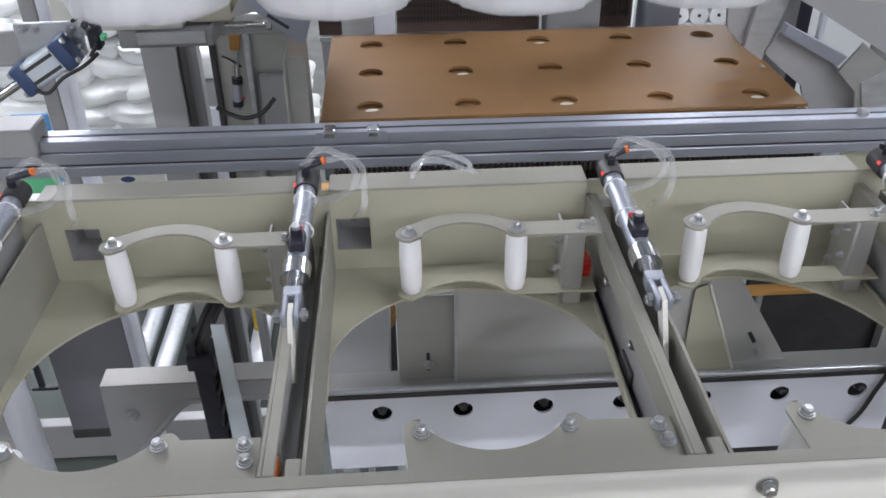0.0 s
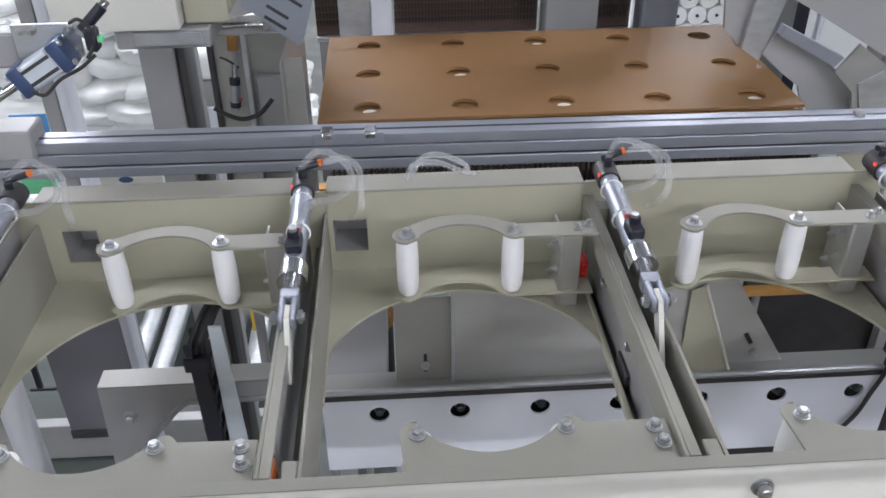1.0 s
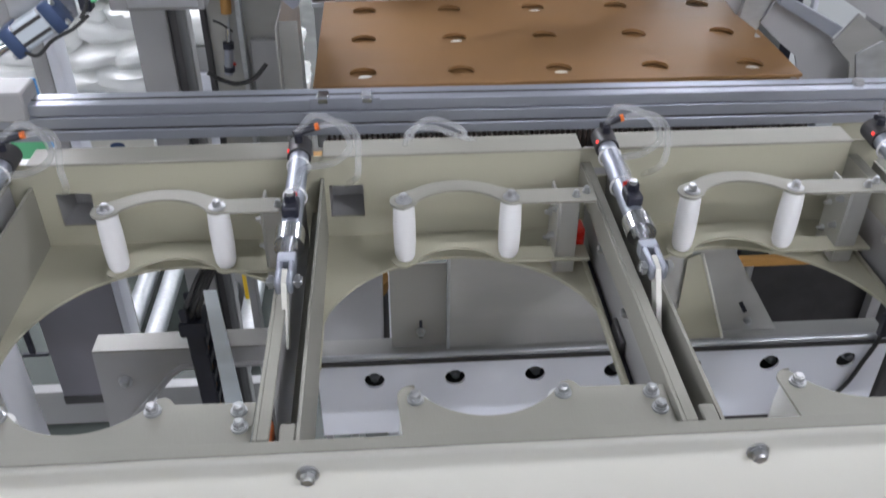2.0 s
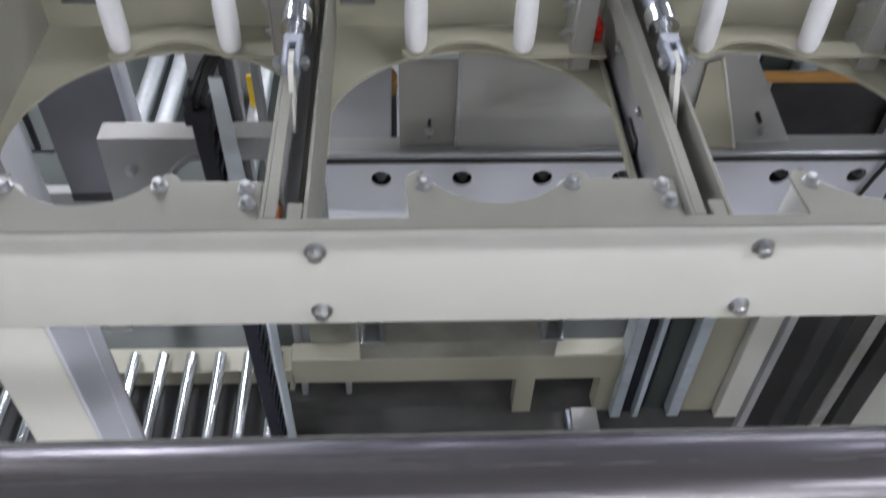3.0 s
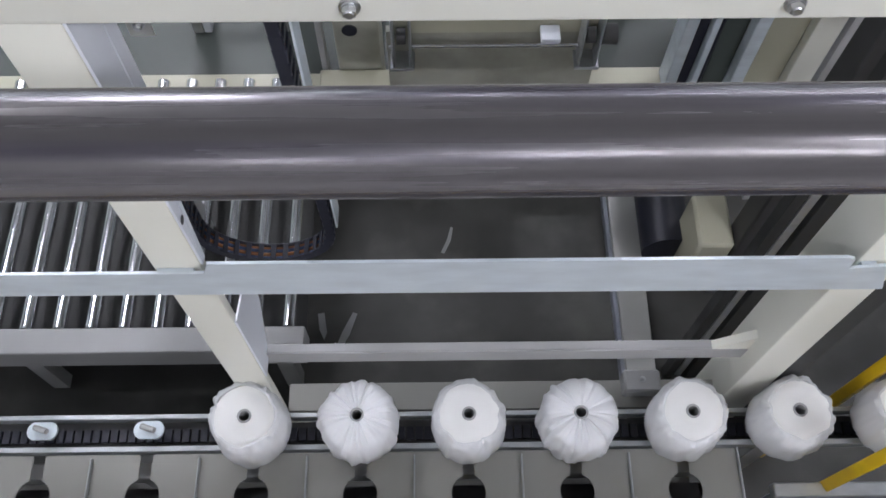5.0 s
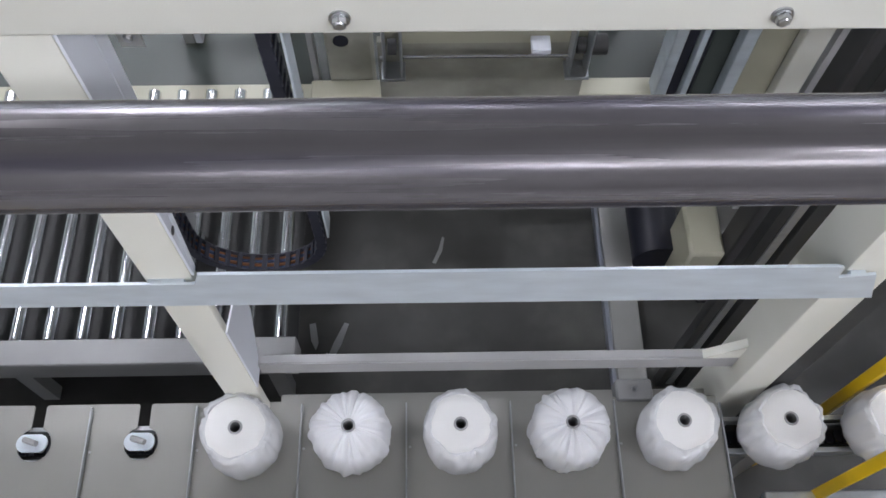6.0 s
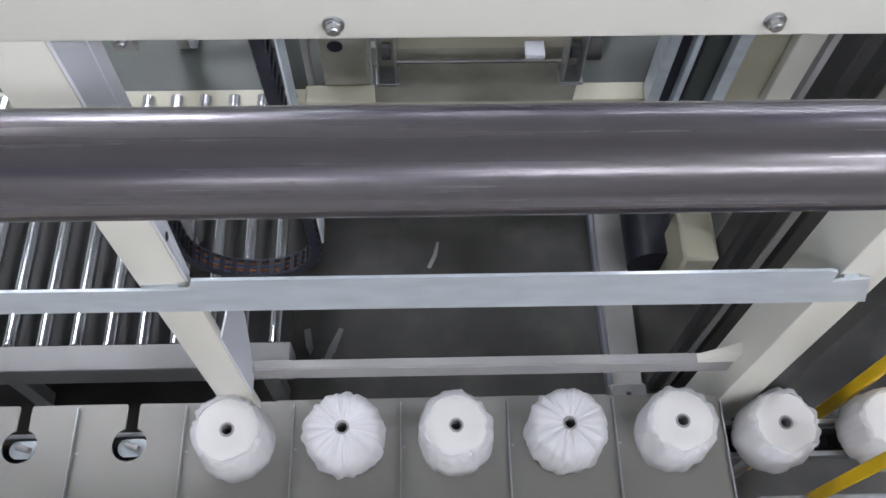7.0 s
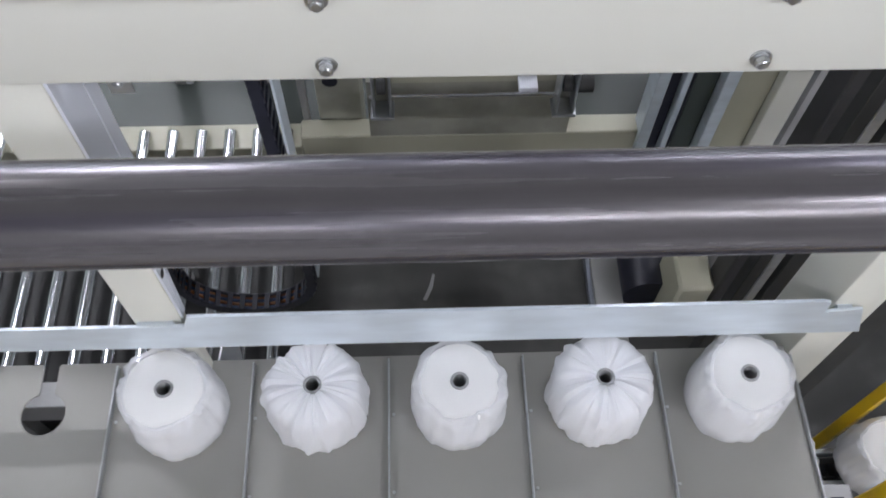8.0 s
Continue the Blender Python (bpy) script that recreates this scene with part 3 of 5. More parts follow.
# ---- under the stations ----
def perforated_bar():
    t = thing("perforated_bar", "white sheet metal channel bar with a row of round holes", "channel bar")
    M = Matrix(((1, 0, 0, 0), (0, 0, 1, 0), (0, 1, 0, 0), (0, 0, 0, 1)))
    cells = [-0.092 + 0.1568 * k for k in range(7)]
    for k, c in enumerate(cells):
        part("face_panel", holed(B(), c - 0.0784 if k else -0.200, c + 0.0784, 2.02, 2.222, c, 2.165, 0.0195, 1.283, 1.288, M), WHITEP, t)
    part("top", box(B(), -0.200, 0.92, 1.288, 1.342, 2.217, 2.222, 0.001), SHEET, t)
    part("back", box(B(), -0.200, 0.92, 1.326, 1.330, 2.02, 2.217), DARK, t)
    part("lip", rod(B(), (-0.198, 1.286, 2.2235), (0.92, 1.286, 2.2235), 0.006, 10), GALV, t)
    for c in cells:
        part("screw", hexbolt(B(), (c + 0.03 * c + 0.002, 1.326, 2.142), (0, -1, 0), 0.0085, 0.010), ZINC, t)
    part("edge_seal", box(B(), -0.198, 0.92, 1.2795, 1.2828, 2.206, 2.218, 0.001), DARK, t, "dark rubber seal along the top edge")
    t2 = thing("box_channel", "galvanised steel box channel with a bent front edge", "channel bar", pose(-0.017, 0, 0))
    part("top", box(B(), -0.592, -0.207, 1.285, 1.335, 2.262, 2.267, 0.001), TRAYM, t2)
    part("face", slab(B(), [(-0.592, 2.262), (-0.207, 2.262), (-0.207, 2.225), (-0.40, 2.222), (-0.445, 2.215), (-0.575, 2.06), (-0.600, 2.06)], -1.290, -1.286, pose(0, 0, 0, 90)), GREY, t2)
    part("fold", sweep(B(), [(-0.207, 1.286, 2.222), (-0.40, 1.286, 2.220), (-0.445, 1.286, 2.212), (-0.51, 1.286, 2.138), (-0.578, 1.286, 2.058)], 0.006), GREY, t2)
    part("bolt", hexbolt(B(), (-0.545, 1.286, 2.192), (0, -1, 0), 0.009, 0.007), ZINC, t2)
    return t


perforated_bar()


def guard_sheets():
    t = thing("guard_sheet", "matt grey stainless guard sheet standing on the channel", "guard plate", pose(-0.0105, 0, 0))
    part("sheet", box(B(), 0.066, 0.53, 1.306, 1.309, 2.223, 2.44), PLATE, t)
    part("edge", box(B(), 0.060, 0.066, 1.300, 1.309, 2.223, 2.44, 0.001), GALV, t)
    t = thing("guard_sheet", "grey stainless guard strip with adjusting slots", "guard plate", pose(-0.0105, 0, 0))
    part("sheet", box(B(), -0.045, 0.0595, 1.312, 1.315, 2.223, 2.42), TRAYM, t)
    for z in (2.245, 2.27):
        part("slot", box(B(), 0.008, 0.014, 1.3105, 1.3118, z, z + 0.018), BLACK, t)
    part("screw", hexbolt(B(), (0.011, 1.311, 2.262), (0, -1, 0), 0.006, 0.005), ZINC, t)
    t = thing("guard_sheet", "bent beige guard sheet with a slotted flange", "guard plate", pose(-0.0105, 0, 0))
    part("web", slab(B(), [(0.50, 2.42), (0.525, 2.43), (0.600, 2.2255), (0.50, 2.2255)], -1.30, -1.297, pose(0, 0, 0, 90)), CREAM, t)
    part("edge", sweep(B(), [(0.525, 1.297, 2.43), (0.56, 1.297, 2.335), (0.600, 1.297, 2.226)], 0.003), PALE_CREAM, t)
    part("flange", slab(B(), [(0.527, 2.43), (0.592, 2.425), (0.715, 2.2255), (0.604, 2.2255)], -1.32, -1.317, pose(0, 0, 0, 90)), PLATE, t)
    part("slot", box(B(), -0.004, 0.004, -0.002, 0.002, -0.014, 0.014, 0, pose(0.636, 1.3165, 2.285, 0, -30)), BLACK, t)
    part("screw", hexbolt(B(), (0.652, 1.317, 2.25), (0, -1, 0), 0.006, 0.005), ZINC, t)


guard_sheets()


def drag_chain(name, label, pts, width, side, mat_cables=True):
    """Links one after another along a line of (x, y, z), each a small open frame."""
    t = thing(name, label, "cable chain")
    P = [Vector(p) for p in pts]
    for a, b in zip(P, P[1:]):
        d = b - a
        s = Vector(side).normalized()
        n = d.normalized().cross(s).normalized()
        c = (a + b) / 2
        M = Matrix((( *s, 0), (*d.normalized(), 0), (*n, 0), (0, 0, 0, 1))).transposed()
        M.translation = c
        l, w = d.length, width / 2
        bm = B()
        for q in (-1, 1):
            box(bm, q * w - 0.004, q * w + 0.004, -l * 0.56, l * 0.56, -0.016, 0.016, 0.003)
        for q in (-1, 1):
            box(bm, -w, w, -l * 0.2, l * 0.2, q * 0.013 - 0.003, q * 0.013 + 0.003, 0.001)
        bmesh.ops.transform(bm, matrix=M, verts=bm.verts)
        part("link", bm, BLACK, t)
    if mat_cables:
        for k, mt in ((-0.3, BLUE), (-0.05, BROWN), (0.2, BLUE), (0.35, BROWN)):
            off = Vector(side).normalized() * (width * k)
            part("cable", sweep(B(), [p + off for p in P], 0.0055, 8, 3), mt, t, "cable in the chain")
    return t




def sensor_cable():
    t = thing("sensor_cable", "black sensor cable with orange plugs inside the divider channel", "cable")
    part("cable", sweep(B(), [(-0.216, 1.20, 2.478), (-0.220, 1.10, 2.480), (-0.216, 0.98, 2.479), (-0.220, 0.90, 2.480), (-0.217, 0.82, 2.478)], 0.004), RUBBER, t)
    part("plug", box(B(), -0.2225, -0.2125, 0.91, 0.97, 2.4705, 2.492, 0.003), ORANGE, t)
    part("clip", box(B(), -0.2225, -0.2125, 0.83, 0.875, 2.4705, 2.490, 0.003), ORANGE, t)


sensor_cable()


def hanging_cable():
    t = thing("sensor_cable", "thin black cable hanging in front of the white channel bar", "cable")
    part("cable", sweep(B(), [(0.80, 1.265, 2.03), (0.858, 1.272, 2.105), (0.879, 1.274, 2.166), (0.893, 1.272, 2.225), (0.90, 1.265, 2.34), (0.905, 1.25, 2.476)], 0.0045), RUBBER, t)
    part("plug", box(B(), 0.886, 0.906, 1.262, 1.28, 2.235, 2.29, 0.003), BLACK, t)


hanging_cable()


# ---- behind the stations ----
def alu_beam():
    t = thing("profile_beam", "grooved grey aluminium profile beam with corner clips", "beam", pose(0, 1.5, 2.571, 0, 0.62, 0.5))
    bm = B()
    for z0, z1 in ((0.040, 0.0625), (0.065, 0.087)):
        box(bm, -2.0, 2.0, 0, 0.05, z0, z1, 0.0015)
    beam = part("profile", bm, ALU, t)
    # dark fillers put the shade of the grooves into colour
    part("groove_shade", box(B(), -2.0, 2.0, 0.006, 0.044, 0.030, 0.083), DARK, t)
    part("cover_strip", box(B(), -2.0, 2.0, 0.003, 0.047, 0.013, 0.034, 0.002), ALU, t, "pale cover strip under the profile")
    part("top_groove_shade", box(B(), -2.0, 2.0, 0.020, 0.026, 0.0855, 0.0878), DARK, t)
    for x in (-0.165, -0.085):
        part("clip", box(B(), x - 0.012, x + 0.012, -0.004, 0.03, 0.077, 0.093, 0.004), CHROME, t)
    part("clip_plate", box(B(), -0.19, -0.06, -0.003, -0.0005, 0.069, 0.091, 0.001), ALU, t)
    part("clip", box(B(), 0.84, 0.86, 0.01, 0.03, 0.082, 0.098, 0.004), GREY, t)
    part("bracket", box(B(), -0.80, -0.685, -0.012, 0.06, 0.06, 0.116, 0.004), GREY, t)
    for x in (-1.95, 1.95):
        part("leg", box(B(), x - 0.04, x + 0.04, -0.01, 0.06, -2.58, -0.001, 0.004), ALU, t)


alu_beam()


def layer_board():
    bm = B()
    xs = [-0.222, 0.016, 0.256, 0.497, 0.737, 0.962]
    ys = [1.955, 2.137, 2.353, 2.545]
    for i in range(5):
        for j in range(3):
            holed(bm, xs[i], xs[i + 1], ys[j], ys[j + 1], -0.105 + 0.2405 * i, 2.028 + 0.2165 * j, 0.0325, 2.472, 2.48)
    solid("layer_board", bm, CARD, "brown perforated layer board with rows of round holes, laid flat", "board")
    t = thing("board_stack", "stack of brown perforated boards under the top board", "board stack")
    for k in range(9):
        part("board", box(B(), -0.218 + 0.002 * (k % 3), 0.958 - 0.002 * (k % 2), 1.958, 2.542, 2.4600 - 0.0075 * k, 2.4665 - 0.0075 * k), CARD, t)
    # pale discs that stand for the bright crescents of light in some of the holes
    for i, j in ((2, 0), (0, 0), (4, 0), (2, 2), (1, 1)):
        part("light_disc", rod(B(), (-0.099 + 0.2405 * i, 2.016 + 0.2165 * j, 2.4667), (-0.099 + 0.2405 * i, 2.016 + 0.2165 * j, 2.4705), 0.019, 18), PALE_CREAM, t, "pale disc for the crescent of light in the hole")
    t = thing("board_table", "grey steel table under the stack of boards", "table")
    part("top", box(B(), -0.22, 0.97, 1.93, 2.56, 2.33, 2.384, 0.003), GREY, t)
    for x in (-0.20, 0.945):
        part("side_rail", box(B(), x - 0.006, x + 0.006, 1.96, 2.54, 2.3845, 2.4715), GREY, t)
    for x in (-0.15, 0.90):
        part("arm", box(B(), x - 0.03, x + 0.03, 2.0, 3.02, 2.26, 2.3295, 0.003), GREY, t)
        part("leg", box(B(), x - 0.03, x + 0.03, 2.96, 3.02, 0, 2.2595, 0.003), GREY, t)
    t = thing("brush_strip", "black bristle brush strip below the boards", "brush")
    part("holder", box(B(), -0.20, 0.98, 1.885, 1.925, 2.30, 2.36, 0.003), RUST, t)
    bm = B()
    for k in range(92):
        x = -0.19 + 0.0126 * k
        box(bm, x, x + 0.0055, 1.87, 1.888, 2.33, 2.405 + random.uniform(-0.004, 0.006))
    tagged(part("bristle", bm, BRISTLE, t), kind="stuff")


layer_board()


def post(name, label, x0, x1, y0, y1, z1, mat, z0=0.0, group=""):
    t = thing(name, label, "post", pose(-0.029, 0, 0), group)
    part("column", box(B(), x0, x1, y0, y1, z0, z1, 0.006, seg=2), mat, t)
    part("foot_plate", box(B(), x0 - 0.05, x1 + 0.05, y0 - 0.05, y1 + 0.05, 0, 0.012), mat, t)
    return t


post("steel_post", "grey painted square steel column", -0.772, -0.668, 2.60, 2.73, 2.475, GREY)
# added dark strip: the shaded side face of the column before it
post("steel_post", "dark strip standing for the shaded side of the grey column", -0.667, -0.640, 2.615, 2.73, 2.475, DARK)
post("steel_post", "grey painted steel column with a pale edge", -1.092, -1.045, 2.60, 2.70, 2.6, GREY)
post("steel_post", "pale painted narrow steel column", -1.044, -1.010, 2.602, 2.69, 2.6, WHITEP)
post("steel_post", "pale grey square column behind the board table", -0.175, -0.075, 2.75, 2.85, 4.2, GALV, group="columns behind the table")
post("steel_post", "pale grey narrow column behind the board table", -0.074, -0.006, 2.76, 2.86, 4.2, WHITEP, group="columns behind the table")
post("steel_post", "dark grey column behind the board table", 0.483, 0.652, 2.75, 2.87, 4.2, GREY, group="columns behind the table")
post("steel_post", "pale grey column behind the board table", 0.80, 0.912, 2.75, 2.87, 4.2, ALU, group="columns behind the table")
post("steel_post", "black painted column behind the side gantry", 1.39, 1.475, 3.0, 3.1, 2.9, BLACK)
post("steel_post", "thin white post behind the side gantry", 1.515, 1.535, 3.0, 3.03, 2.9, WHITEP)
post("steel_post", "grey painted column beside the board table", 1.045, 1.16, 2.45, 2.60, 4.2, GREY)


def mesh_screens():
    for x0, x1 in ((-0.26, -0.18), (0.0, 0.48), (0.655, 0.795)):
        t = thing("mesh_screen", "dark brown ribbed screen panel in a steel rim", "screen", pose(-0.029, 0, 0), group="screens behind the table")
        part("backing", box(B(), x0, x1, 2.90, 2.92, 2.36, 3.6), RUST, t)
        bm = B()
        n = int((x1 - x0) / 0.011)
        for k in range(n):
            for j in range(10):
                x, z = x0 + 0.011 * (k + 0.5), 2.40 + 0.024 * j
                box(bm, x - 0.003, x + 0.003, 2.893, 2.90, z, z + 0.017)
        tagged(part("rib", bm, BRISTLE, t), kind="stuff")
        part("rim", box(B(), x0, x1, 2.88, 2.925, 2.345, 2.362, 0.002), GALV, t)
        part("stand", box(B(), x0 + 0.005, x0 + 0.045, 2.90, 2.925, 0, 2.345), GREY, t)


mesh_screens()


def side_unit():
    """The sheet metal unit left of the boards, with its lid, hinge and small cylinder."""
    t = thing("sheet_metal_unit", "grey sheet metal feeder unit with slotted lid and small cylinder", "machine unit", pose(-0.023, 0, 0))
    part("back_wall", box(B(), -0.49, -0.275, 2.30, 2.305, 1.9, 2.63, 0.001), SHEET, t)
    part("side_wall", box(B(), -0.262, -0.258, 1.86, 2.40, 1.9, 2.66, 0.001), SHEET, t)
    part("side_fold", box(B(), -0.2575, -0.215, 1.90, 1.903, 1.9, 2.66, 0.001), SHEET, t)
    part("floor_pan", box(B(), -0.49, -0.262, 1.86, 2.30, 2.10, 2.105), SHEET, t)
    part("rib", box(B(), -0.410, -0.396, 2.26, 2.299, 2.106, 2.62, 0.002), GALV, t)
    part("door_panel", box(B(), -0.386, -0.300, 2.275, 2.299, 2.22, 2.472, 0.004), GREY, t)
    part("edge_trim", box(B(), -0.506, -0.491, 2.285, 2.31, 1.9, 2.63, 0.002), DARK, t)
    XZ = pose(0, 0, 0, 90)
    lid = part("lid", slab(B(), [(-0.327, 2.812), (-0.328, 2.786), (-0.305, 2.772), (-0.218, 2.698), (-0.206, 2.705), (-0.172, 2.812)], -1.873, -1.870, XZ), ALU, t, "slotted aluminium lid")
    part("lid_fold", slab(B(), [(-0.362, 2.759), (-0.306, 2.7715), (-0.3285, 2.786), (-0.3285, 2.812)], -1.8755, -1.8735, XZ), SHEET, lid)
    for sx, sz in ((-0.253, 2.773), (-0.260, 2.750), (-0.222, 2.798)):
        part("slot", box(B(), -0.026, 0.026, -0.0035, 0.0035, 0.0003, 0.0015, 0, pose(sx, 1.870, sz, 90) @ pose(0, 0, 0, 0, 0, -35)), DARK, lid)
    part("hinge_rod", rod(B(), (-0.437, 2.05, 2.688), (-0.302, 2.05, 2.688), 0.007, 14), CHROME, t)
    part("hinge_rail", box(B(), -0.50, -0.263, 2.056, 2.10, 2.66, 2.695, 0.003), GREY, t)
    part("hinge_nut", rod(B(), (-0.312, 2.05, 2.688), (-0.300, 2.05, 2.688), 0.016, 6), ZINC, t)
    part("spring_block", rod(B(), (-0.434, 2.27, 2.550), (-0.430, 2.27, 2.600), 0.014, 14), WOOD, t, "amber spring on the rod")
    part("spring_rod", rod(B(), (-0.434, 2.27, 2.42), (-0.430, 2.27, 2.64), 0.004, 10), ZINC, t)
    c = part("small_cylinder", rod(B(), (-0.446, 2.25, 2.390), (-0.437, 2.25, 2.462), 0.0115, 16), ALU, t)
    part("cylinder_cap", rod(B(), (-0.437, 2.25, 2.462), (-0.436, 2.25, 2.478), 0.0145, 16), BLACK, c)
    part("cylinder_base", rod(B(), (-0.443, 2.25, 2.398), (-0.442, 2.25, 2.412), 0.0145, 16), BLACK, c)
    part("cylinder_rod", rod(B(), (-0.436, 2.25, 2.478), (-0.432, 2.25, 2.515), 0.006, 12), CHROME, c)
    part("indicator", rod(B(), (-0.428, 2.245, 2.421), (-0.424, 2.243, 2.421), 0.004, 10), REDP, c)
    part("hose", sweep(B(), [(-0.50, 2.24, 2.400), (-0.47, 2.24, 2.380), (-0.425, 2.23, 2.370), (-0.38, 2.24, 2.380), (-0.345, 2.26, 2.412)], 0.006), RUBBER, t)
    part("cable", sweep(B(), [(-0.47, 2.27, 2.53), (-0.455, 2.26, 2.528), (-0.440, 2.26, 2.518), (-0.425, 2.27, 2.50)], 0.003), RUBBER, t)
    for x in (-0.475, -0.28):
        part("leg", box(B(), x - 0.012, x + 0.012, 2.25, 2.2985, 0, 1.9, 0.002), GREY, t)


side_unit()


def cover_box():
    t = thing("cover_box", "pale cream sheet metal cover box on a steel bracket", "cover", pose(-0.023, 0, 0))
    part("cover", box(B(), -0.72, -0.455, 1.85, 2.30, 2.745, 2.95, 0.008, seg=2), PALE_CREAM, t)
    part("side_cover", box(B(), -0.453, -0.352, 1.88, 2.30, 2.748, 2.90, 0.006), CREAM, t)
    part("bracket", box(B(), -0.60, -0.40, 1.87, 2.10, 2.70, 2.744, 0.004), GREY, t)
    part("bracket_lip", box(B(), -0.56, -0.415, 1.862, 1.8695, 2.71, 2.738, 0.001), GALV, t)
    part("arm", box(B(), -0.76, -0.65, 2.24, 2.30, 2.68, 2.7445, 0.004), GREY, t)
    part("column", box(B(), -0.765, -0.645, 2.74, 2.80, 0, 2.9, 0.004), GREY, t)
    part("cross_arm", box(B(), -0.75, -0.66, 2.3005, 2.74, 2.69, 2.75, 0.004), GREY, t)


cover_box()


def swing_cylinder():
    t = thing("swing_cylinder", "blue ended pneumatic cylinder on a steel plate with black hoses", "pneumatic cylinder", pose(-0.014, 0, 0))
    a, b = Vector((-0.572, 1.470, 2.840)), Vector((-0.642, 1.462, 2.800))
    d = (b - a).normalized()
    side = d.cross(Vector((0, 1, 0))).normalized()
    up = side.cross(d)
    axis = Matrix.Translation(a) @ Matrix((side, up, d)).transposed().to_4x4()
    long = (b - a).length
    bm = box(B(), -0.0235, 0.0235, -0.0235, 0.0235, 0.008, long - 0.008, 0.007, axis, seg=3)
    body = part("barrel", bm, BARM, t)
    for s in (-0.012, 0.012):
        part("groove", box(B(), s - 0.003, s + 0.003, -0.0242, 0.0242, 0.012, long - 0.012, 0.0, axis), DARK, body)
    for z in (0.0, long):
        block = part("end_block", box(B(), -0.027, 0.027, -0.027, 0.027, z - 0.014, z + 0.010, 0.005, axis, seg=2), BLUE, body, "blue cast end block")
        for sx in (-0.019, 0.019):
            for sy in (-0.019, 0.019):
                part("tie_nut", rod(B(), axis @ Vector((sx, sy, z - 0.018)), axis @ Vector((sx, sy, z + 0.014)), 0.0055, 8), ZINC, block)
    part("piston_rod", rod(B(), b, b + d * 0.16, 0.008, 14), CHROME, t)
    part("rod_end", rod(B(), b + d * 0.075, b + d * 0.10, 0.014, 6), ZINC, t)
    pl = part("mount_plate", box(B(), -0.660, -0.548, 1.503, 1.510, 2.822, 2.880, 0.002), GALV, t)
    for x, z in ((-0.645, 2.870), (-0.625, 2.870), (-0.565, 2.868), (-0.560, 2.834)):
        part("screw", hexbolt(B(), (x, 1.503, z), (0, -1, 0), 0.006, 0.005), ZINC, pl)
    part("damper", rod(B(), (-0.536, 1.49, 2.874), (-0.500, 1.50, 2.908), 0.010, 14), BLACK, t)
    part("damper_tip", rod(B(), (-0.500, 1.50, 2.908), (-0.492, 1.505, 2.916), 0.007, 12), CHROME, t)
    part("damper_nut", rod(B(), (-0.540, 1.49, 2.870), (-0.535, 1.49, 2.875), 0.016, 6), ZINC, t)
    part("hose", sweep(B(), [(-0.545, 1.46, 2.895), (-0.528, 1.455, 2.902), (-0.515, 1.46, 2.885), (-0.512, 1.455, 2.86), (-0.525, 1.45, 2.838)], 0.0032), RUBBER, t, "black air hose")
    part("hose", sweep(B(), [(-0.515, 1.46, 2.84), (-0.54, 1.45, 2.822), (-0.575, 1.44, 2.806), (-0.60, 1.43, 2.785), (-0.62, 1.43, 2.79)], 0.0032), RUBBER, t, "black air hose")
    part("valve", box(B(), -0.526, -0.506, 1.455, 1.48, 2.845, 2.885, 0.004), BLACK, t)
    part("valve_mark", box(B(), -0.505, -0.497, 1.455, 1.47, 2.862, 2.872, 0.001), GREENP, t)
    part("carrier", box(B(), -0.95, -0.60, 1.515, 1.565, 2.80, 2.862, 0.004), GREY, t)
    part("carrier_plate", box(B(), -1.0, -0.655, 1.40, 1.50, 2.70, 2.706, 0.002, pose(0, 0, 0, 0, -8)), GALV, t)
    part("column", box(B(), -0.98, -0.90, 1.513, 1.60, 0, 2.80, 0.004), GREY, t)


swing_cylinder()


def right_struts():
    XZ = pose(0, 0, 0, 90)
    t = thing("side_gantry", "grey steel gantry frame with angled braces and gusset plates", "gantry", pose(-0.022, 0, 0))
    part("brace", slab(B(), [(0.94, 2.80), (1.04, 2.80), (0.958, 2.496), (0.905, 2.533)], -2.222, -2.205, XZ), GALV, t)
    part("rear_brace", slab(B(), [(0.835, 2.80), (0.938, 2.80), (0.919, 2.556), (0.905, 2.53), (0.86, 2.58)], -2.245, -2.23, XZ), GREY, t)
    part("panel", slab(B(), [(0.960, 2.52), (0.971, 2.508), (1.021, 2.466), (1.077, 2.424), (1.088, 2.392), (1.16, 2.29), (1.26, 2.29), (1.24, 2.42), (1.149, 2.486), (0.988, 2.576)], -2.204, -2.195, XZ), GREY, t)
    part("lower_panel", slab(B(), [(0.955, 2.49), (1.026, 2.442), (1.083, 2.395), (1.155, 2.285), (1.0, 2.285), (0.955, 2.42)], -2.204, -2.195, XZ), GREY, t)
    part("rail", slab(B(), [(0.994, 2.604), (1.171, 2.513), (1.149, 2.488), (0.986, 2.578)], -2.1945, -2.165, XZ), ALU, t)
    part("top_arm", slab(B(), [(1.005, 2.672), (1.034, 2.657), (1.298, 2.504), (1.60, 2.33), (1.75, 2.45), (1.75, 2.95), (1.02, 2.95)], -2.204, -2.15, XZ), GREY, t)
    g = part("gusset", slab(B(), [(1.192, 2.558), (1.160, 2.510), (1.142, 2.482), (1.202, 2.424), (1.216, 2.35), (1.33, 2.30), (1.36, 2.44)], -2.149, -2.140, XZ), SHEET, t)
    part("plate", slab(B(), [(1.21, 2.45), (1.225, 2.395), (1.25, 2.34), (1.34, 2.34), (1.34, 2.47), (1.27, 2.485)], -2.139, -2.134, XZ), GALV, g)
    part("column", box(B(), 1.30, 1.40, 2.205, 2.30, 0, 2.70, 0.005), GREY, t)
    part("foot", box(B(), 1.25, 1.45, 2.16, 2.35, 0, 0.0125), GREY, t)


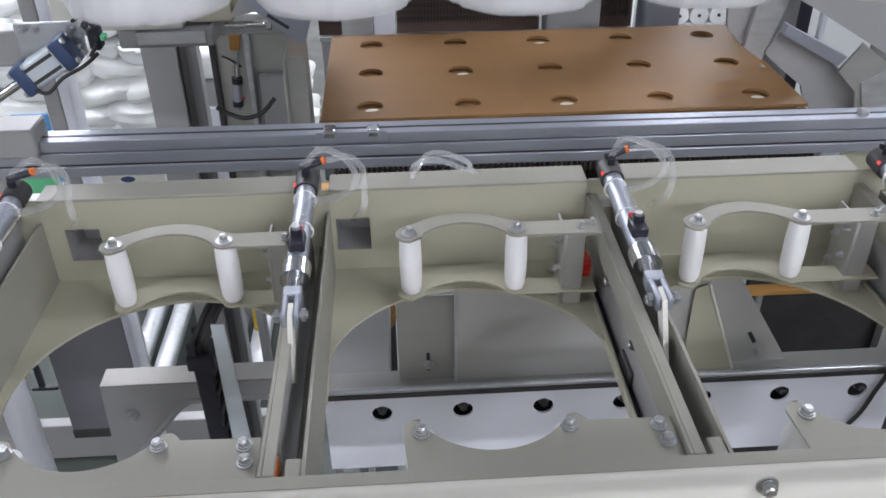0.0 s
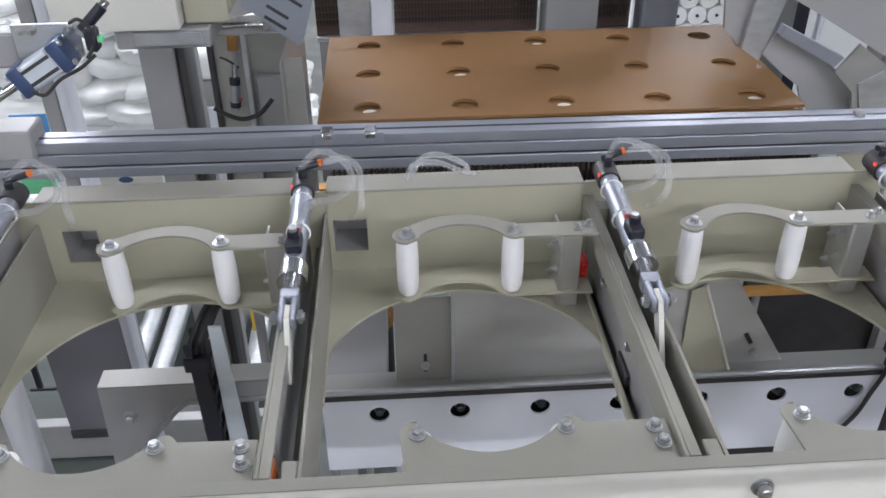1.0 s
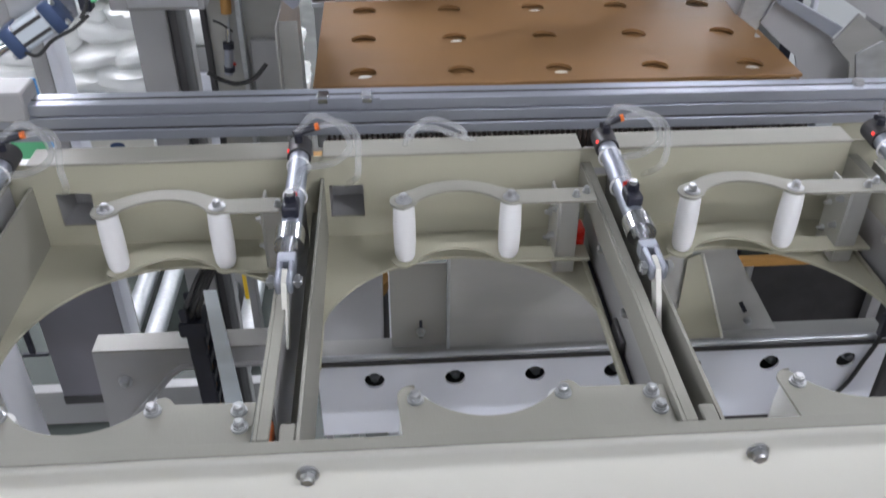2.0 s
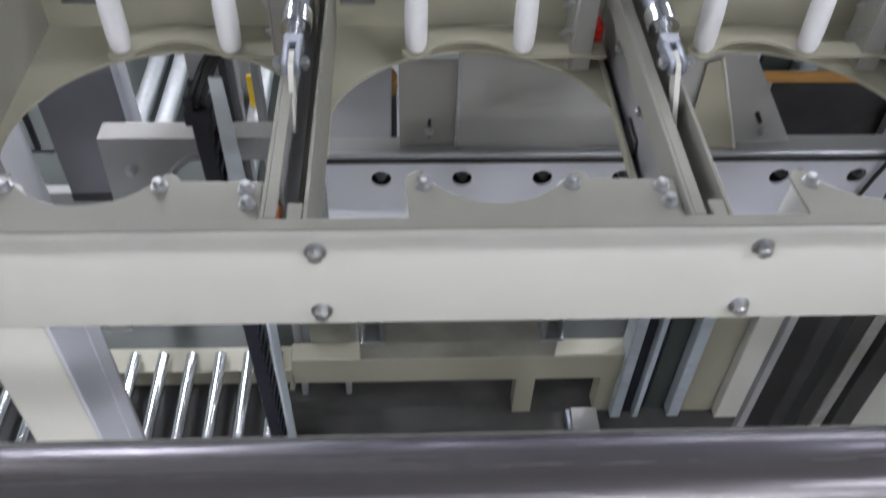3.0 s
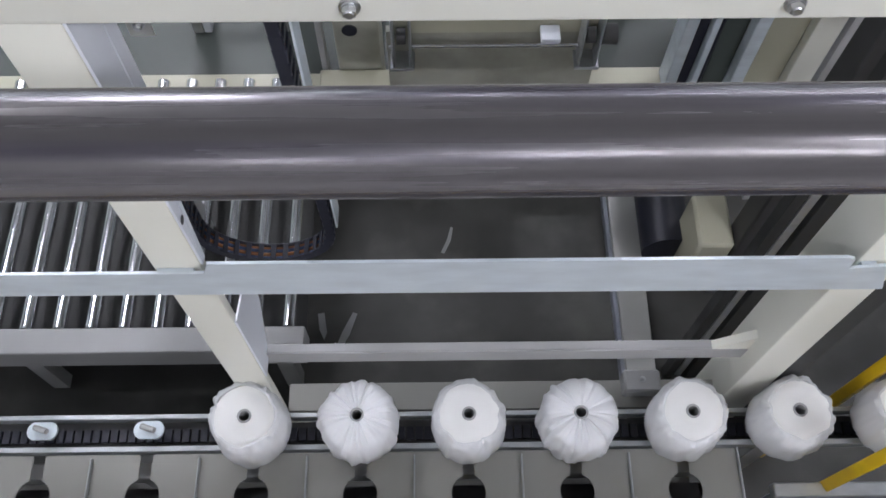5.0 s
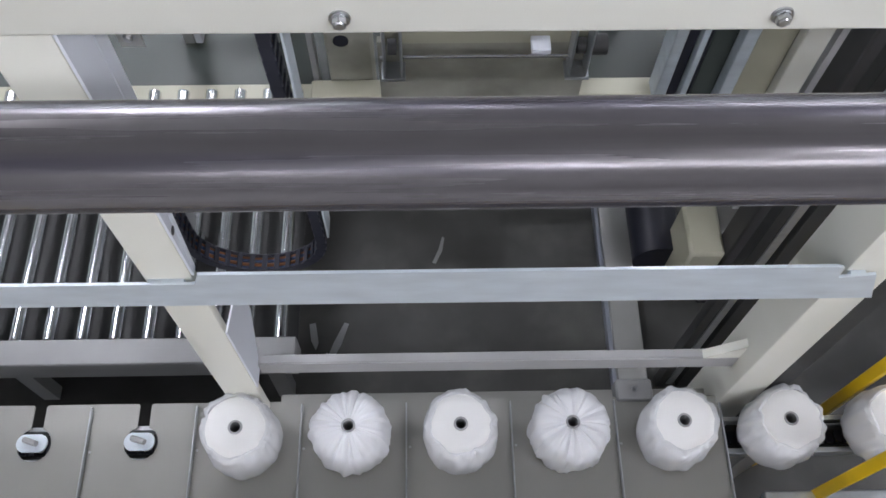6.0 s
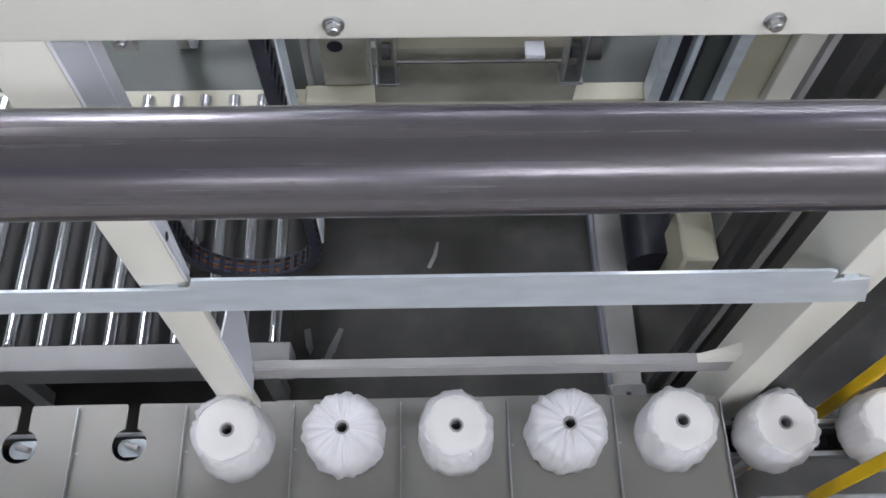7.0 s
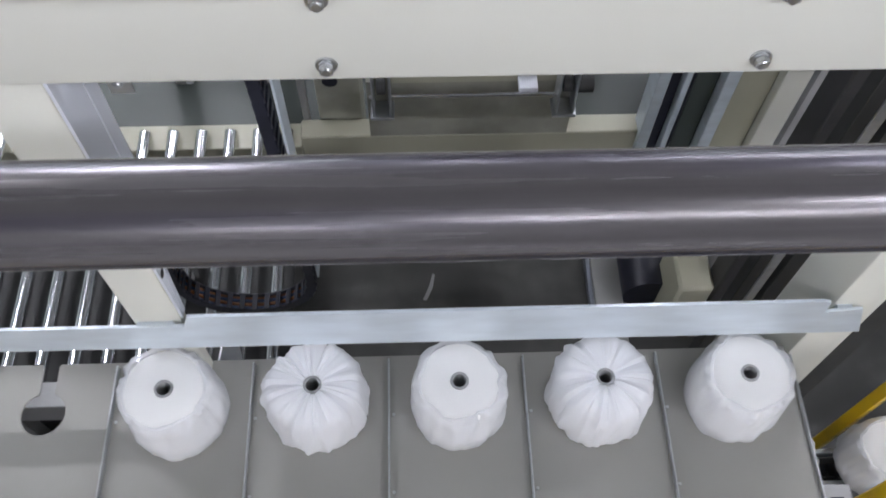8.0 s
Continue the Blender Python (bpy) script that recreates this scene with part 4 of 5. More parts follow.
right_struts()


def sack_pile():
    """White sacks heaped on a pallet far behind."""
    random.seed(5)
    first = None

    def sack(m):
        nonlocal first
        if first is None:
            bm = B()
            bmesh.ops.create_uvsphere(bm, u_segments=24, v_segments=14, radius=1)
            for v in bm.verts:
                x, y, z = v.co
                s = 1.0 / max(abs(x) ** 3 + abs(y) ** 3, 0.2) ** 0.22
                n = noise.noise(Vector((x * 1.6, y * 1.6, z * 2))) * 0.10
                v.co = Vector((x * s * 0.215, y * s * 0.155, z * 0.088 * (1 + n * 2.5))) * (1 + 1.6 * n)
            first = solid("sack", bm, SACK, "plump white plastic sack stacked on others", "sack", m, "pile of sacks")
            return first
        return copy_thing(first, m)

    for lay in range(14):
        for ix in range(5):
            for iy in range(2):
                if lay > 11 and (ix + iy) % 2:
                    continue
                sack(pose(-2.44 + 0.36 * ix + random.uniform(-0.06, 0.06) + 0.18 * (lay % 2), 5.35 + 0.28 * iy + random.uniform(-0.05, 0.05), 0.215 + 0.145 * lay,
                          random.uniform(-14, 14), random.uniform(-14, 14), random.choice((0, 180)) + random.uniform(-28, 28)))
    t = thing("pallet", "plain wooden pallet under the sacks", "pallet")
    for k in range(7):
        part("board", box(B(), -2.6, 0.2, 5.1 + 0.13 * k, 5.2 + 0.13 * k, 0.11, 0.13), WOOD, t)
    for x in (-2.4, -1.2, 0.0):
        part("bearer", box(B(), x - 0.05, x + 0.05, 5.1, 5.98, 0, 0.109), WOOD, t)


sack_pile()


def background():
    t = thing("tarp_panel", "bright blue plastic sheet hanging on a stand", "sheet", pose(-0.044, 0, 0))
    part("sheet", box(B(), -1.80, -1.63, 3.9, 3.905, 1.32, 1.68), SKYB, t)
    part("stand", rod(B(), (-1.7, 3.92, 0), (-1.7, 3.92, 1.62), 0.014, 12), GREY, t)
    t = thing("green_panel", "pale green plastic board standing behind the machine", "board", pose(-0.044, 0, 0))
    part("board", box(B(), -1.545, -1.405, 3.3, 3.31, 1.585, 1.675), GREENP, t)
    part("stand", box(B(), -1.48, -1.46, 3.311, 3.33, 0.206, 1.64), GREY, t)
    t = thing("pale_panel", "pale yellow board with an oval hole standing behind the machine", "board", pose(-0.044, 0, 0))
    part("board", box(B(), -1.284, -0.98, 3.32, 3.33, 1.52, 1.67), PALE_CREAM, t)
    part("edge_strip", box(B(), -1.318, -1.286, 3.32, 3.33, 1.52, 1.67), WHITEP, t)
    part("hole", slab(B(), [(-1.13 + 0.03 * math.cos(radians(20 * k)), 1.625 + 0.014 * math.sin(radians(20 * k))) for k in range(18)], -3.3195, -3.3185, pose(0, 0, 0, 90)), BLUE, t)
    part("stand", box(B(), -1.27, -1.24, 3.331, 3.35, 0, 1.6), GREY, t)
    t = thing("carton", "pale grey carton on a cart with a white cloth", "box", pose(-0.044, 0, 0))
    part("box", box(B(), -0.98, -0.76, 3.9, 4.2, 1.69, 1.815, 0.008), GREY, t)
    part("cover", box(B(), -1.0, -0.74, 3.88, 4.22, 1.8165, 1.97, 0.045, seg=3), SACK, t)
    part("cart", box(B(), -1.0, -0.74, 3.88, 4.22, 1.3, 1.689, 0.004), WHITEP, t)
    part("column", box(B(), -0.92, -0.82, 4.0, 4.1, 0, 1.299), GREY, t)
    t = thing("cone_rack", "white rack of yarn cones far behind", "rack", pose(-0.044, 0, 0))
    part("panel", box(B(), 1.30, 2.75, 4.6, 4.64, 0, 2.4), WALLM, t)
    for i in range(4):
        for j in range(5):
            x, z = 1.484 + 0.107 * i + 0.053 * (j % 2), 1.745 + 0.092 * j
            e = part("cone_end", rod(B(), (x, 4.5995, z), (x, 4.55, z), 0.051, 24), SACK, t)
            part("core", rod(B(), (x, 4.5498, z), (x, 4.545, z), 0.009, 12), DARK, e)

    t = thing("hanging_panel", "matt lavender-grey sheet panel hung from the rear column", "panel", pose(-0.03, 0, 0))
    part("panel", box(B(), -1.155, -0.90, 2.258, 2.264, 1.20, 2.12, 0.002), LAVEN, t)
    part("bottom_rail", box(B(), -1.155, -0.90, 2.25, 2.2575, 1.20, 1.235, 0.002), DARK, t)
    part("arm", box(B(), -1.085, -1.05, 2.2645, 2.5995, 1.90, 1.93, 0.002), GREY, t)
    part("side_bar", box(B(), -1.215, -1.196, 2.25, 2.264, 1.432, 1.68, 0.002), BLACK, t)
    part("side_arm", box(B(), -1.24, -1.1555, 2.25, 2.264, 1.42, 1.4315, 0.002), BLACK, t)


background()

def added_windows():
    # unseen glowing panes, added on the far wall to brighten the background
    for k, x in enumerate((-9.0, -5.5, -2.0, 1.5, 5.0, 8.5)):
        t = thing("window_%d" % (k + 1), "added tall window with a glowing pane, out of view", "window", pose(x, 16.99, 3.2), "hall windows", "structure")
        part("pane", box(B(), -1.2, 1.2, -0.03, -0.01, -1.6, 1.6), PANE_GLOW, t)
        for a, b, c, d in ((-1.28, 1.28, -1.68, -1.6), (-1.28, 1.28, 1.6, 1.68), (-1.28, -1.2, -1.6, 1.6), (1.2, 1.28, -1.6, 1.6), (-0.03, 0.03, -1.6, 1.6)):
            part("window_frame", box(B(), a, b, -0.06, 0, c, d), GREY, t)


added_windows()


def shafts():
    t = thing("far_rollers", "bright steel rollers of a second conveyor on the floor behind", "conveyor", pose(-0.044, 0, 0))
    for x in (-1.41, -1.27, -0.93, -0.79):
        part("roller", rod(B(), (x, 3.2, 0.36), (x, 5.0, 0.36), 0.052, 28), GALV, t)
    for y in (3.17, 5.03):
        part("side_frame", box(B(), -2.3, -0.6, y - 0.03, y + 0.03, 0.206, 0.42, 0.004), GREY, t)
    t = thing("drop_pipe", "pale round steel pipe hanging under the station plate", "pipe", pose(-0.017, 0, 0))
    part("pipe", rod(B(), (-0.665, 1.14, 2.0), (-0.665, 1.14, 2.476), 0.024, 24), WHITEP, t)
    t = thing("yellow_post", "yellow painted safety bar", "post", pose(-0.044, 0, 0))
    part("bar", box(B(), -0.815, -0.785, 3.80, 3.82, 0.4205, 0.62, 0.003), YELLOW, t)
    t = thing("wooden_beam", "yellowish wooden beam across the gap behind the channel", "beam", pose(-0.018, 0, 0))
    part("beam", box(B(), 0.74, 1.65, 1.84, 1.87, 1.985, 2.005, 0.003), WOOD, t)
    part("plate", box(B(), 0.76, 1.65, 1.88, 1.90, 1.2, 1.98), DARK, t)
    for x in (0.80, 0.86, 0.92):
        part("guide_rod", rod(B(), (x, 1.862, 1.3), (x, 1.862, 1.984), 0.011, 14), GALV, t)
    for x in (1.30, 1.60):
        part("stand", box(B(), x - 0.02, x + 0.02, 1.84, 1.87, 0, 1.9845), GREY, t)
    t = thing("rubber_roller", "dark round roller with a worn yellow band on a wall arm", "roller", pose(-0.0125, 0, 0))
    part("roller", rod(B(), (-0.10, 1.62, 2.16), (-0.10, 1.62, 1.9), 0.05, 28), DARK, t)
    part("band", rod(B(), (-0.10, 1.62, 2.165), (-0.10, 1.62, 2.135), 0.052, 28), WOOD, t)
    part("shaft", rod(B(), (-0.17, 1.62, 2.3), (-0.17, 1.62, 1.9), 0.014, 18), CHROME, t)
    part("arm", box(B(), -0.20, -0.06, 1.3605, 1.66, 2.17, 2.20, 0.003), GREY, t)
    t = thing("white_strip", "narrow white plastic strip hanging behind the channel", "strip", pose(-0.0125, 0, 0))
    part("strip", box(B(), -0.215, -0.19, 1.52, 1.53, 1.9, 2.3), WHITEP, t)
    part("arm", box(B(), -0.21, -0.195, 1.3605, 1.52, 2.19, 2.205), GREY, t)


shafts()


# ---- the roller conveyor on the floor ----
def roller_conveyor():
    t = thing("roller_conveyor", "floor roller conveyor with bright steel rollers and grey side frames", "conveyor")
    part("front_frame", box(B(), -2.6, -0.515, 1.03, 1.125, 0.27, 0.40, 0.005), GREY, t)
    part("back_frame", box(B(), -2.6, -0.515, 2.135, 2.262, 0.20, 0.349, 0.005), CREAM, t)
    me = None
    for k in range(18):
        x = -0.575 - 0.1155 * k
        if me is None:
            r = part("roller", rod(B(), (0, 1.128, 0), (0, 2.20, 0), 0.025, 20), CHROME, t, m=pose(x, 0, 0.375))
            me = r.data
        else:
            ob = new("roller", me)
            ob.parent = t
            ob.matrix_basis = pose(x, 0, 0.375)
    # black sheet added below the rollers for the shade in their gaps
    part("bed", box(B(), -2.6, -0.53, 1.126, 2.134, 0.26, 0.265), RUBBER, t)
    for x in (-2.4, -1.5, -0.6):
        for y in (1.06, 2.18):
            part("leg", box(B(), x - 0.03, x + 0.03, y - 0.025, y + 0.025, 0, 0.1995 if y > 2 else 0.2695), GREY, t)


roller_conveyor()


def floor_things():
    t = thing("floor_channel", "pale steel channel laid along the floor", "channel")
    part("channel", box(B(), 0.670, 0.785, 0.95, 2.12, 0.0, 0.06, 0.004), PLATE, t)
    part("edge", box(B(), 0.652, 0.6695, 0.95, 2.12, 0.0, 0.045, 0.002), ALU, t)
    t = thing("base_beam", "cream steel base beam on the floor behind the conveyor", "beam")
    part("beam", box(B(), -0.513, 0.88, 2.13, 2.222, 0.26, 0.425, 0.006), CREAM, t)
    for x in (0.46, 0.82):
        part("foot", box(B(), x - 0.04, x + 0.04, 2.14, 2.22, 0, 0.2595), CREAM, t)
    t = thing("floor_plate", "grey-green steel sheet lying behind the conveyor", "plate")
    part("sheet", box(B(), -2.4, 1.05, 2.30, 5.2, 0.20, 0.206), GLASSG, t)
    for x in (-2.3, 1.0):
        part("support", box(B(), x - 0.02, x + 0.02, 2.4, 5.1, 0, 0.1995), GREY, t)
    t = thing("stop_unit", "pallet stop unit with steel brackets, cross shaft and rubber wheels", "machine unit")
    for x in (-0.172, 0.511):
        bm = B()
        box(bm, x - 0.035, x - 0.027, 2.04, 2.12, 0.66, 1.05, 0.002)
        box(bm, x + 0.027, x + 0.035, 2.04, 2.12, 0.66, 1.05, 0.002)
        box(bm, x - 0.045, x + 0.045, 2.035, 2.12, 0.645, 0.66, 0.002)
        br = part("bracket", bm, GALV, t)
        part("wheel", rod(B(), (x - 0.016, 2.08, 0.79), (x + 0.016, 2.08, 0.79), 0.030, 24), RUBBER, br)
        part("bolt", hexbolt(B(), (x - 0.035, 2.08, 0.73), (-1, 0, 0), 0.007, 0.006), ZINC, br)
    part("outer_wheel", rod(B(), (0.547, 2.08, 0.794), (0.602, 2.08, 0.794), 0.038, 24), RUBBER, t)
    part("cross_shaft", rod(B(), (-0.137, 2.08, 0.735), (0.476, 2.08, 0.735), 0.0085, 16), CHROME, t)
    part("rear_bar", box(B(), -0.20, 0.56, 2.121, 2.16, 0.755, 0.83, 0.003), CREAM, t)
    part("clamp", box(B(), 0.33, 0.40, 2.05, 2.12, 0.775, 0.80, 0.003), WHITEP, t)
    part("mount", box(B(), -0.23, 0.56, 2.13, 2.16, 0.4255, 0.7545), DUSTY, t)
    t = thing("bearing_block", "dusty grey cast bearing block with a dark bore", "machine part")
    part("block", box(B(), -0.44, -0.26, 2.225, 2.36, 0.206, 0.74, 0.02, seg=2), DUSTY, t)
    part("bore", rod(B(), (-0.375, 2.2255, 0.655), (-0.375, 2.220, 0.655), 0.030, 24), BLACK, t)
    for label, pts in (("torn pale film scrap on the dark floor", [(-0.53, 1.33), (-0.505, 1.335), (-0.49, 1.25), (-0.50, 1.22), (-0.52, 1.26)]),
                       ("long torn film scrap on the dark floor", [(-0.372, 1.33), (-0.39, 1.335), (-0.43, 1.25), (-0.455, 1.18), (-0.435, 1.175), (-0.40, 1.24)]),
                       ("small crumpled film scrap on the dark floor", [(-0.47, 1.17), (-0.455, 1.21), (-0.44, 1.19), (-0.45, 1.15)])):
        solid("film_scrap", slab(B(), pts, 0.0, 0.004), FILM, label, "litter")
    t = thing("loose_strip", "torn pale plastic strip lying on the dark floor", "litter")
    part("strip", slab(B(), [(-0.034, 1.60), (-0.008, 1.66), (0.008, 1.72), (0.018, 1.715), (0.008, 1.655), (-0.02, 1.595)], 0.0, 0.003), GREY, t)


floor_things()


R0, CX0, ZC, YC = 0.203, -0.577, 0.875, 1.25
line = [(CX0 + R0 - 0.022 * (1.0 - 0.045 * k / 1.4), YC, 2.35 - 0.045 * k) for k in range(int((2.35 - ZC) / 0.045) + 1)]
zl = line[-1][2]
line += [(CX0 + R0 * math.cos(radians(12 * k)), YC, zl - R0 * math.sin(radians(12 * k)) * 0.95) for k in range(1, 16)]
line += [(CX0 - R0, YC, zl + 0.045 * k) for k in range(1, 16)]
chain = drag_chain("cable_chain", "black open link cable chain hanging in a loop with coloured cables", line, 0.052, (0, 1, 0))
part("holder", box(B(), CX0 + R0 - 0.052, CX0 + R0 + 0.004, 1.278, 1.2845, 2.10, 2.35, 0.002), SHEET, chain, "pale steel holder plate")
part("holder_plate", slab(B(), [(CX0 + R0 + 0.008, 2.09), (CX0 + R0 + 0.044, 2.09), (CX0 + R0 + 0.030, 2.45), (CX0 + R0 + 0.008, 2.45)], -1.219, -1.215, pose(0, 0, 0, 90)), BARM, chain, "pale bent steel plate")
part("holder_foot", box(B(), CX0 + R0 + 0.0085, CX0 + R0 + 0.0525, 1.2195, 1.2845, 2.10, 2.106, 0.001), SHEET, chain)
part("guide_strip", box(B(), CX0 + R0 + 0.024, CX0 + R0 + 0.030, 1.215, 1.285, 0.96, 2.09, 0.001), BARM, chain, "pale guide strip")
cx = CX0 + R0 - 0.022
for k, (o, mt) in enumerate(((0.0, RUBBER), (0.012, RUBBER), (-0.010, RUBBER), (0.006, RUBBER))):
    part("cable", sweep(B(), [(cx + o, YC + 0.01 * k, 2.34), (cx - 0.004 + o, YC - 0.012, 2.38 + 0.004 * k), (cx + 0.010 + o, YC + 0.0, 2.42), (cx + 0.026 + o, YC + 0.03, 2.445), (cx + 0.045 + o, YC + 0.07, 2.445), (cx + 0.06, YC + 0.13, 2.40)], 0.0048), mt, chain, "cable leaving the chain")
part("chain_end", box(B(), cx - 0.026, cx + 0.022, YC - 0.03, YC + 0.03, 2.345, 2.375, 0.003), BLACK, chain)
for y in (-0.024, 0.024):
    part("end_lug", box(B(), cx - 0.022, cx - 0.006, YC + y - 0.004, YC + y + 0.004, 2.3755, 2.405, 0.003), BLACK, chain)


def right_side():
    t = thing("lift_guide", "black vertical belt guide with a dark column for the shaded gap", "lift guide")
    # column coloured dark to stand for the shaded gap behind the belts
    part("column", box(B(), 1.035, 1.10, 1.40, 1.50, 0, 2.3, 0.006), DARK, t)
    part("belt", box(B(), 0.905, 0.955, 1.05, 1.09, 0, 2.3, 0.002), RUBBER, t)
    part("belt", box(B(), 0.822, 0.857, 1.05, 1.09, 0, 2.3, 0.002), RUBBER, t)
    part("guide_rail", box(B(), 0.868, 0.895, 1.06, 1.09, 0, 2.3, 0.002), GALV, t)
    part("motor_bracket", box(B(), 0.90, 1.03, 1.40, 1.62, 0.06, 0.44, 0.012), CREAM, t)
    part("motor", rod(B(), (0.86, 1.52, 0.16), (0.86, 1.78, 0.16), 0.10, 28), BLACK, t)
    t = thing("rear_column", "grey and cream steel lift columns with dark guide strips", "column")
    for x0, x1, y, mt, nm in ((0.852, 0.898, 2.10, BARM, "column"), (0.900, 0.950, 2.13, BLACK, "guide_strip"), (0.952, 0.978, 2.10, BARM, "guide_rail"), (0.980, 1.010, 2.14, BLACK, "guide_strip"),
                              (1.012, 1.105, 2.15, GLASSG, "back_plate"), (1.107, 1.160, 2.10, BARM, "column"), (1.162, 1.315, 2.13, CREAM, "cover"), (1.317, 1.430, 2.09, PALE_CREAM, "side_column")):
        part(nm, box(B(), x0, x1, y, 2.2, 0, 2.3, 0.004), mt, t)
    t = thing("black_strip", "black vertical strip beside the frame post", "strip")
    # black strip along the right edge of the post, from the floor up
    part("strip", box(B(), 0.866, 0.928, 0.735, 0.80, 0, 2.4, 0.003), RUBBER, t)
    t = thing("mesh_fence", "white wire mesh safety fence panel in a dark frame", "fence", pose(0.14, 0, 0))
    part("frame", box(B(), 1.42, 2.02, 2.26, 2.29, 0.20, 0.24), DARK, t)
    part("frame", box(B(), 1.42, 2.02, 2.26, 2.29, 1.40, 1.44), DARK, t)
    for x in (1.42, 1.99):
        part("frame_post", box(B(), x, x + 0.03, 2.26, 2.29, 0, 1.44), DARK, t)
    bm = B()
    for k in range(58):
        rod(bm, (1.45, 2.275, 0.25 + 0.02 * k), (1.99, 2.275, 0.25 + 0.02 * k), 0.0035, 6)
    tagged(part("cross_wire", bm, WHITEP, t), kind="stuff")
    for k in range(5):
        part("wire", rod(B(), (1.52 + 0.1 * k, 2.27, 0.24), (1.52 + 0.1 * k, 2.27, 1.40), 0.005, 6), WHITEP, t)
    # yellow perforated posts
    for x, y, lab in ((1.015, 0.475, "yellow perforated safety post beside the cone conveyor"), (1.16, 0.758, "yellow perforated safety post behind the cone conveyor")):
        t = thing("safety_post", lab, "post", pose(x, y, 0, 0, 0, 24), "yellow safety posts")
        part("bar", box(B(), -0.022, 0.022, -0.016, 0.016, 0, 1.9, 0.003), YELLOW, t)
        for k in range(24):
            part("hole", rod(B(), (0.0, -0.0165, 0.1 + 0.075 * k), (0.0, -0.012, 0.1 + 0.075 * k), 0.0045, 8), BLACK, t)
    t = thing("side_stand", "grey steel side stand with clamps at the end of the tray", "stand")
    part("beam", box(B(), 0.86, 1.6, 0.44, 0.48, 0.80, 0.84, 0.004), GALV, t)
    part("beam", box(B(), 0.86, 1.6, 0.35, 0.37, 0.80, 0.84, 0.004), GALV, t)
    part("column", box(B(), 0.86, 0.90, 0.40, 0.46, 0, 0.7995, 0.003), ALU, t)
    part("column", box(B(), 1.5, 1.54, 0.36, 0.46, 0, 0.7995, 0.003), ALU, t)
    t = thing("blue_hose", "blue air hose hanging beside the stand", "hose")
    part("hose", sweep(B(), [(1.10, 0.42, 0.86), (1.09, 0.40, 0.6), (1.07, 0.41, 0.3), (1.05, 0.45, 0.01)], 0.008), BLUE, t)
    t = thing("junction_box", "small pale grey junction box on the rail", "box")
    part("box", box(B(), 0.48, 0.585, 0.735, 0.80, 0.80, 0.86, 0.006), GREY, t)
    part("bolt", hexbolt(B(), (0.533, 0.77, 0.86), (0, 0, 1), 0.006, 0.004), ZINC, t)
    part("leg", box(B(), 0.52, 0.55, 0.75, 0.78, 0, 0.7995), GREY, t)


right_side()


# ---- the cone conveyor ----
PITCH, CONE_X, CONE_Y, BASE = 0.294, -0.559, 0.632, 0.870


def cone_conveyor():
    t = thing("peg_conveyor", "cone conveyor of two steel rails with a dark drive chain", "conveyor")
    part("rear_rail", box(B(), -2.4, 2.4, 0.676, 0.690, 0.800, 0.838, 0.002), GALV, t)
    part("front_rail", box(B(), -2.4, 2.4, 0.584, 0.600, 0.800, 0.838, 0.002), GALV, t)
    part("bed", box(B(), -2.4, 2.4, 0.601, 0.675, 0.775, 0.790), DARK, t)
    part("rear_plate", box(B(), -0.49, 0.80, 0.716, 0.80, 0.745, 0.760, 0.002), TRAYM, t, "dusty steel plate behind the rear rail")
    for x in (-0.40, 0.10, 0.70):
        part("plate_arm", box(B(), x - 0.02, x + 0.02, 0.66, 0.77, 0.715, 0.7445), GREY, t)
    bm = B()
    for k in range(180):
        x = -2.3 + 0.0254 * k
        box(bm, x, x + 0.019, 0.620, 0.656, 0.7905, 0.803)
    tagged(part("chain_link", bm, BLACK, t), kind="stuff")
    for x in (-2.2, -1.0, 0.9, 2.2):
        part("leg", box(B(), x - 0.03, x + 0.03, 0.605, 0.67, 0, 0.7745, 0.003), GREY, t)
    t = thing("support_frame", "grey-green support frame with short brackets beside the conveyor", "frame")
    part("beam", box(B(), -2.0, 0.78, 0.525, 0.572, 0.70, 0.76, 0.004), GREY, t)
    part("front_beam", box(B(), -2.0, 0.78, 0.40, 0.44, 0.70, 0.76, 0.004), GREY, t)
    for k in range(8):
        x = CONE_X + PITCH * (k - 3) + 0.147
        part("bracket", box(B(), x - 0.024, x + 0.024, 0.4405, 0.5245, 0.715, 0.75, 0.002), GALV, t)
    for x in (-1.9, 0.72):
        part("leg", box(B(), x - 0.025, x + 0.025, 0.46, 0.51, 0, 0.6995), GREY, t)
    part("tie", box(B(), -2.0, 0.78, 0.461, 0.51, 0.66, 0.6995), DARK, t)
    first = None
    for k in range(9):
        x = CONE_X + PITCH * (k - 3)
        if first is None:
            first = thing("cone_peg", "bright steel carrier plate with a slanted pin on the conveyor", "peg", pose(x, 0.638, 0.838), "carrier pegs")
            pts = arc(-0.016, 0, 0.026, 110, 250, 8) + arc(0.016, 0, 0.026, -70, 70, 8)
            part("plate", slab(B(), pts, 0.022, 0.030), BARM, first)
            part("stem", rod(B(), (0, 0, -0.034), (0, 0, 0.0218), 0.012, 14), ZINC, first)
            part("pin", rod(B(), (-0.020, 0.009, 0.0345), (0.020, -0.006, 0.046), 0.008, 14), GREY, first, "grey slanted pin")
        else:
            copy_thing(first, pose(x, 0.638, 0.838))


cone_conveyor()


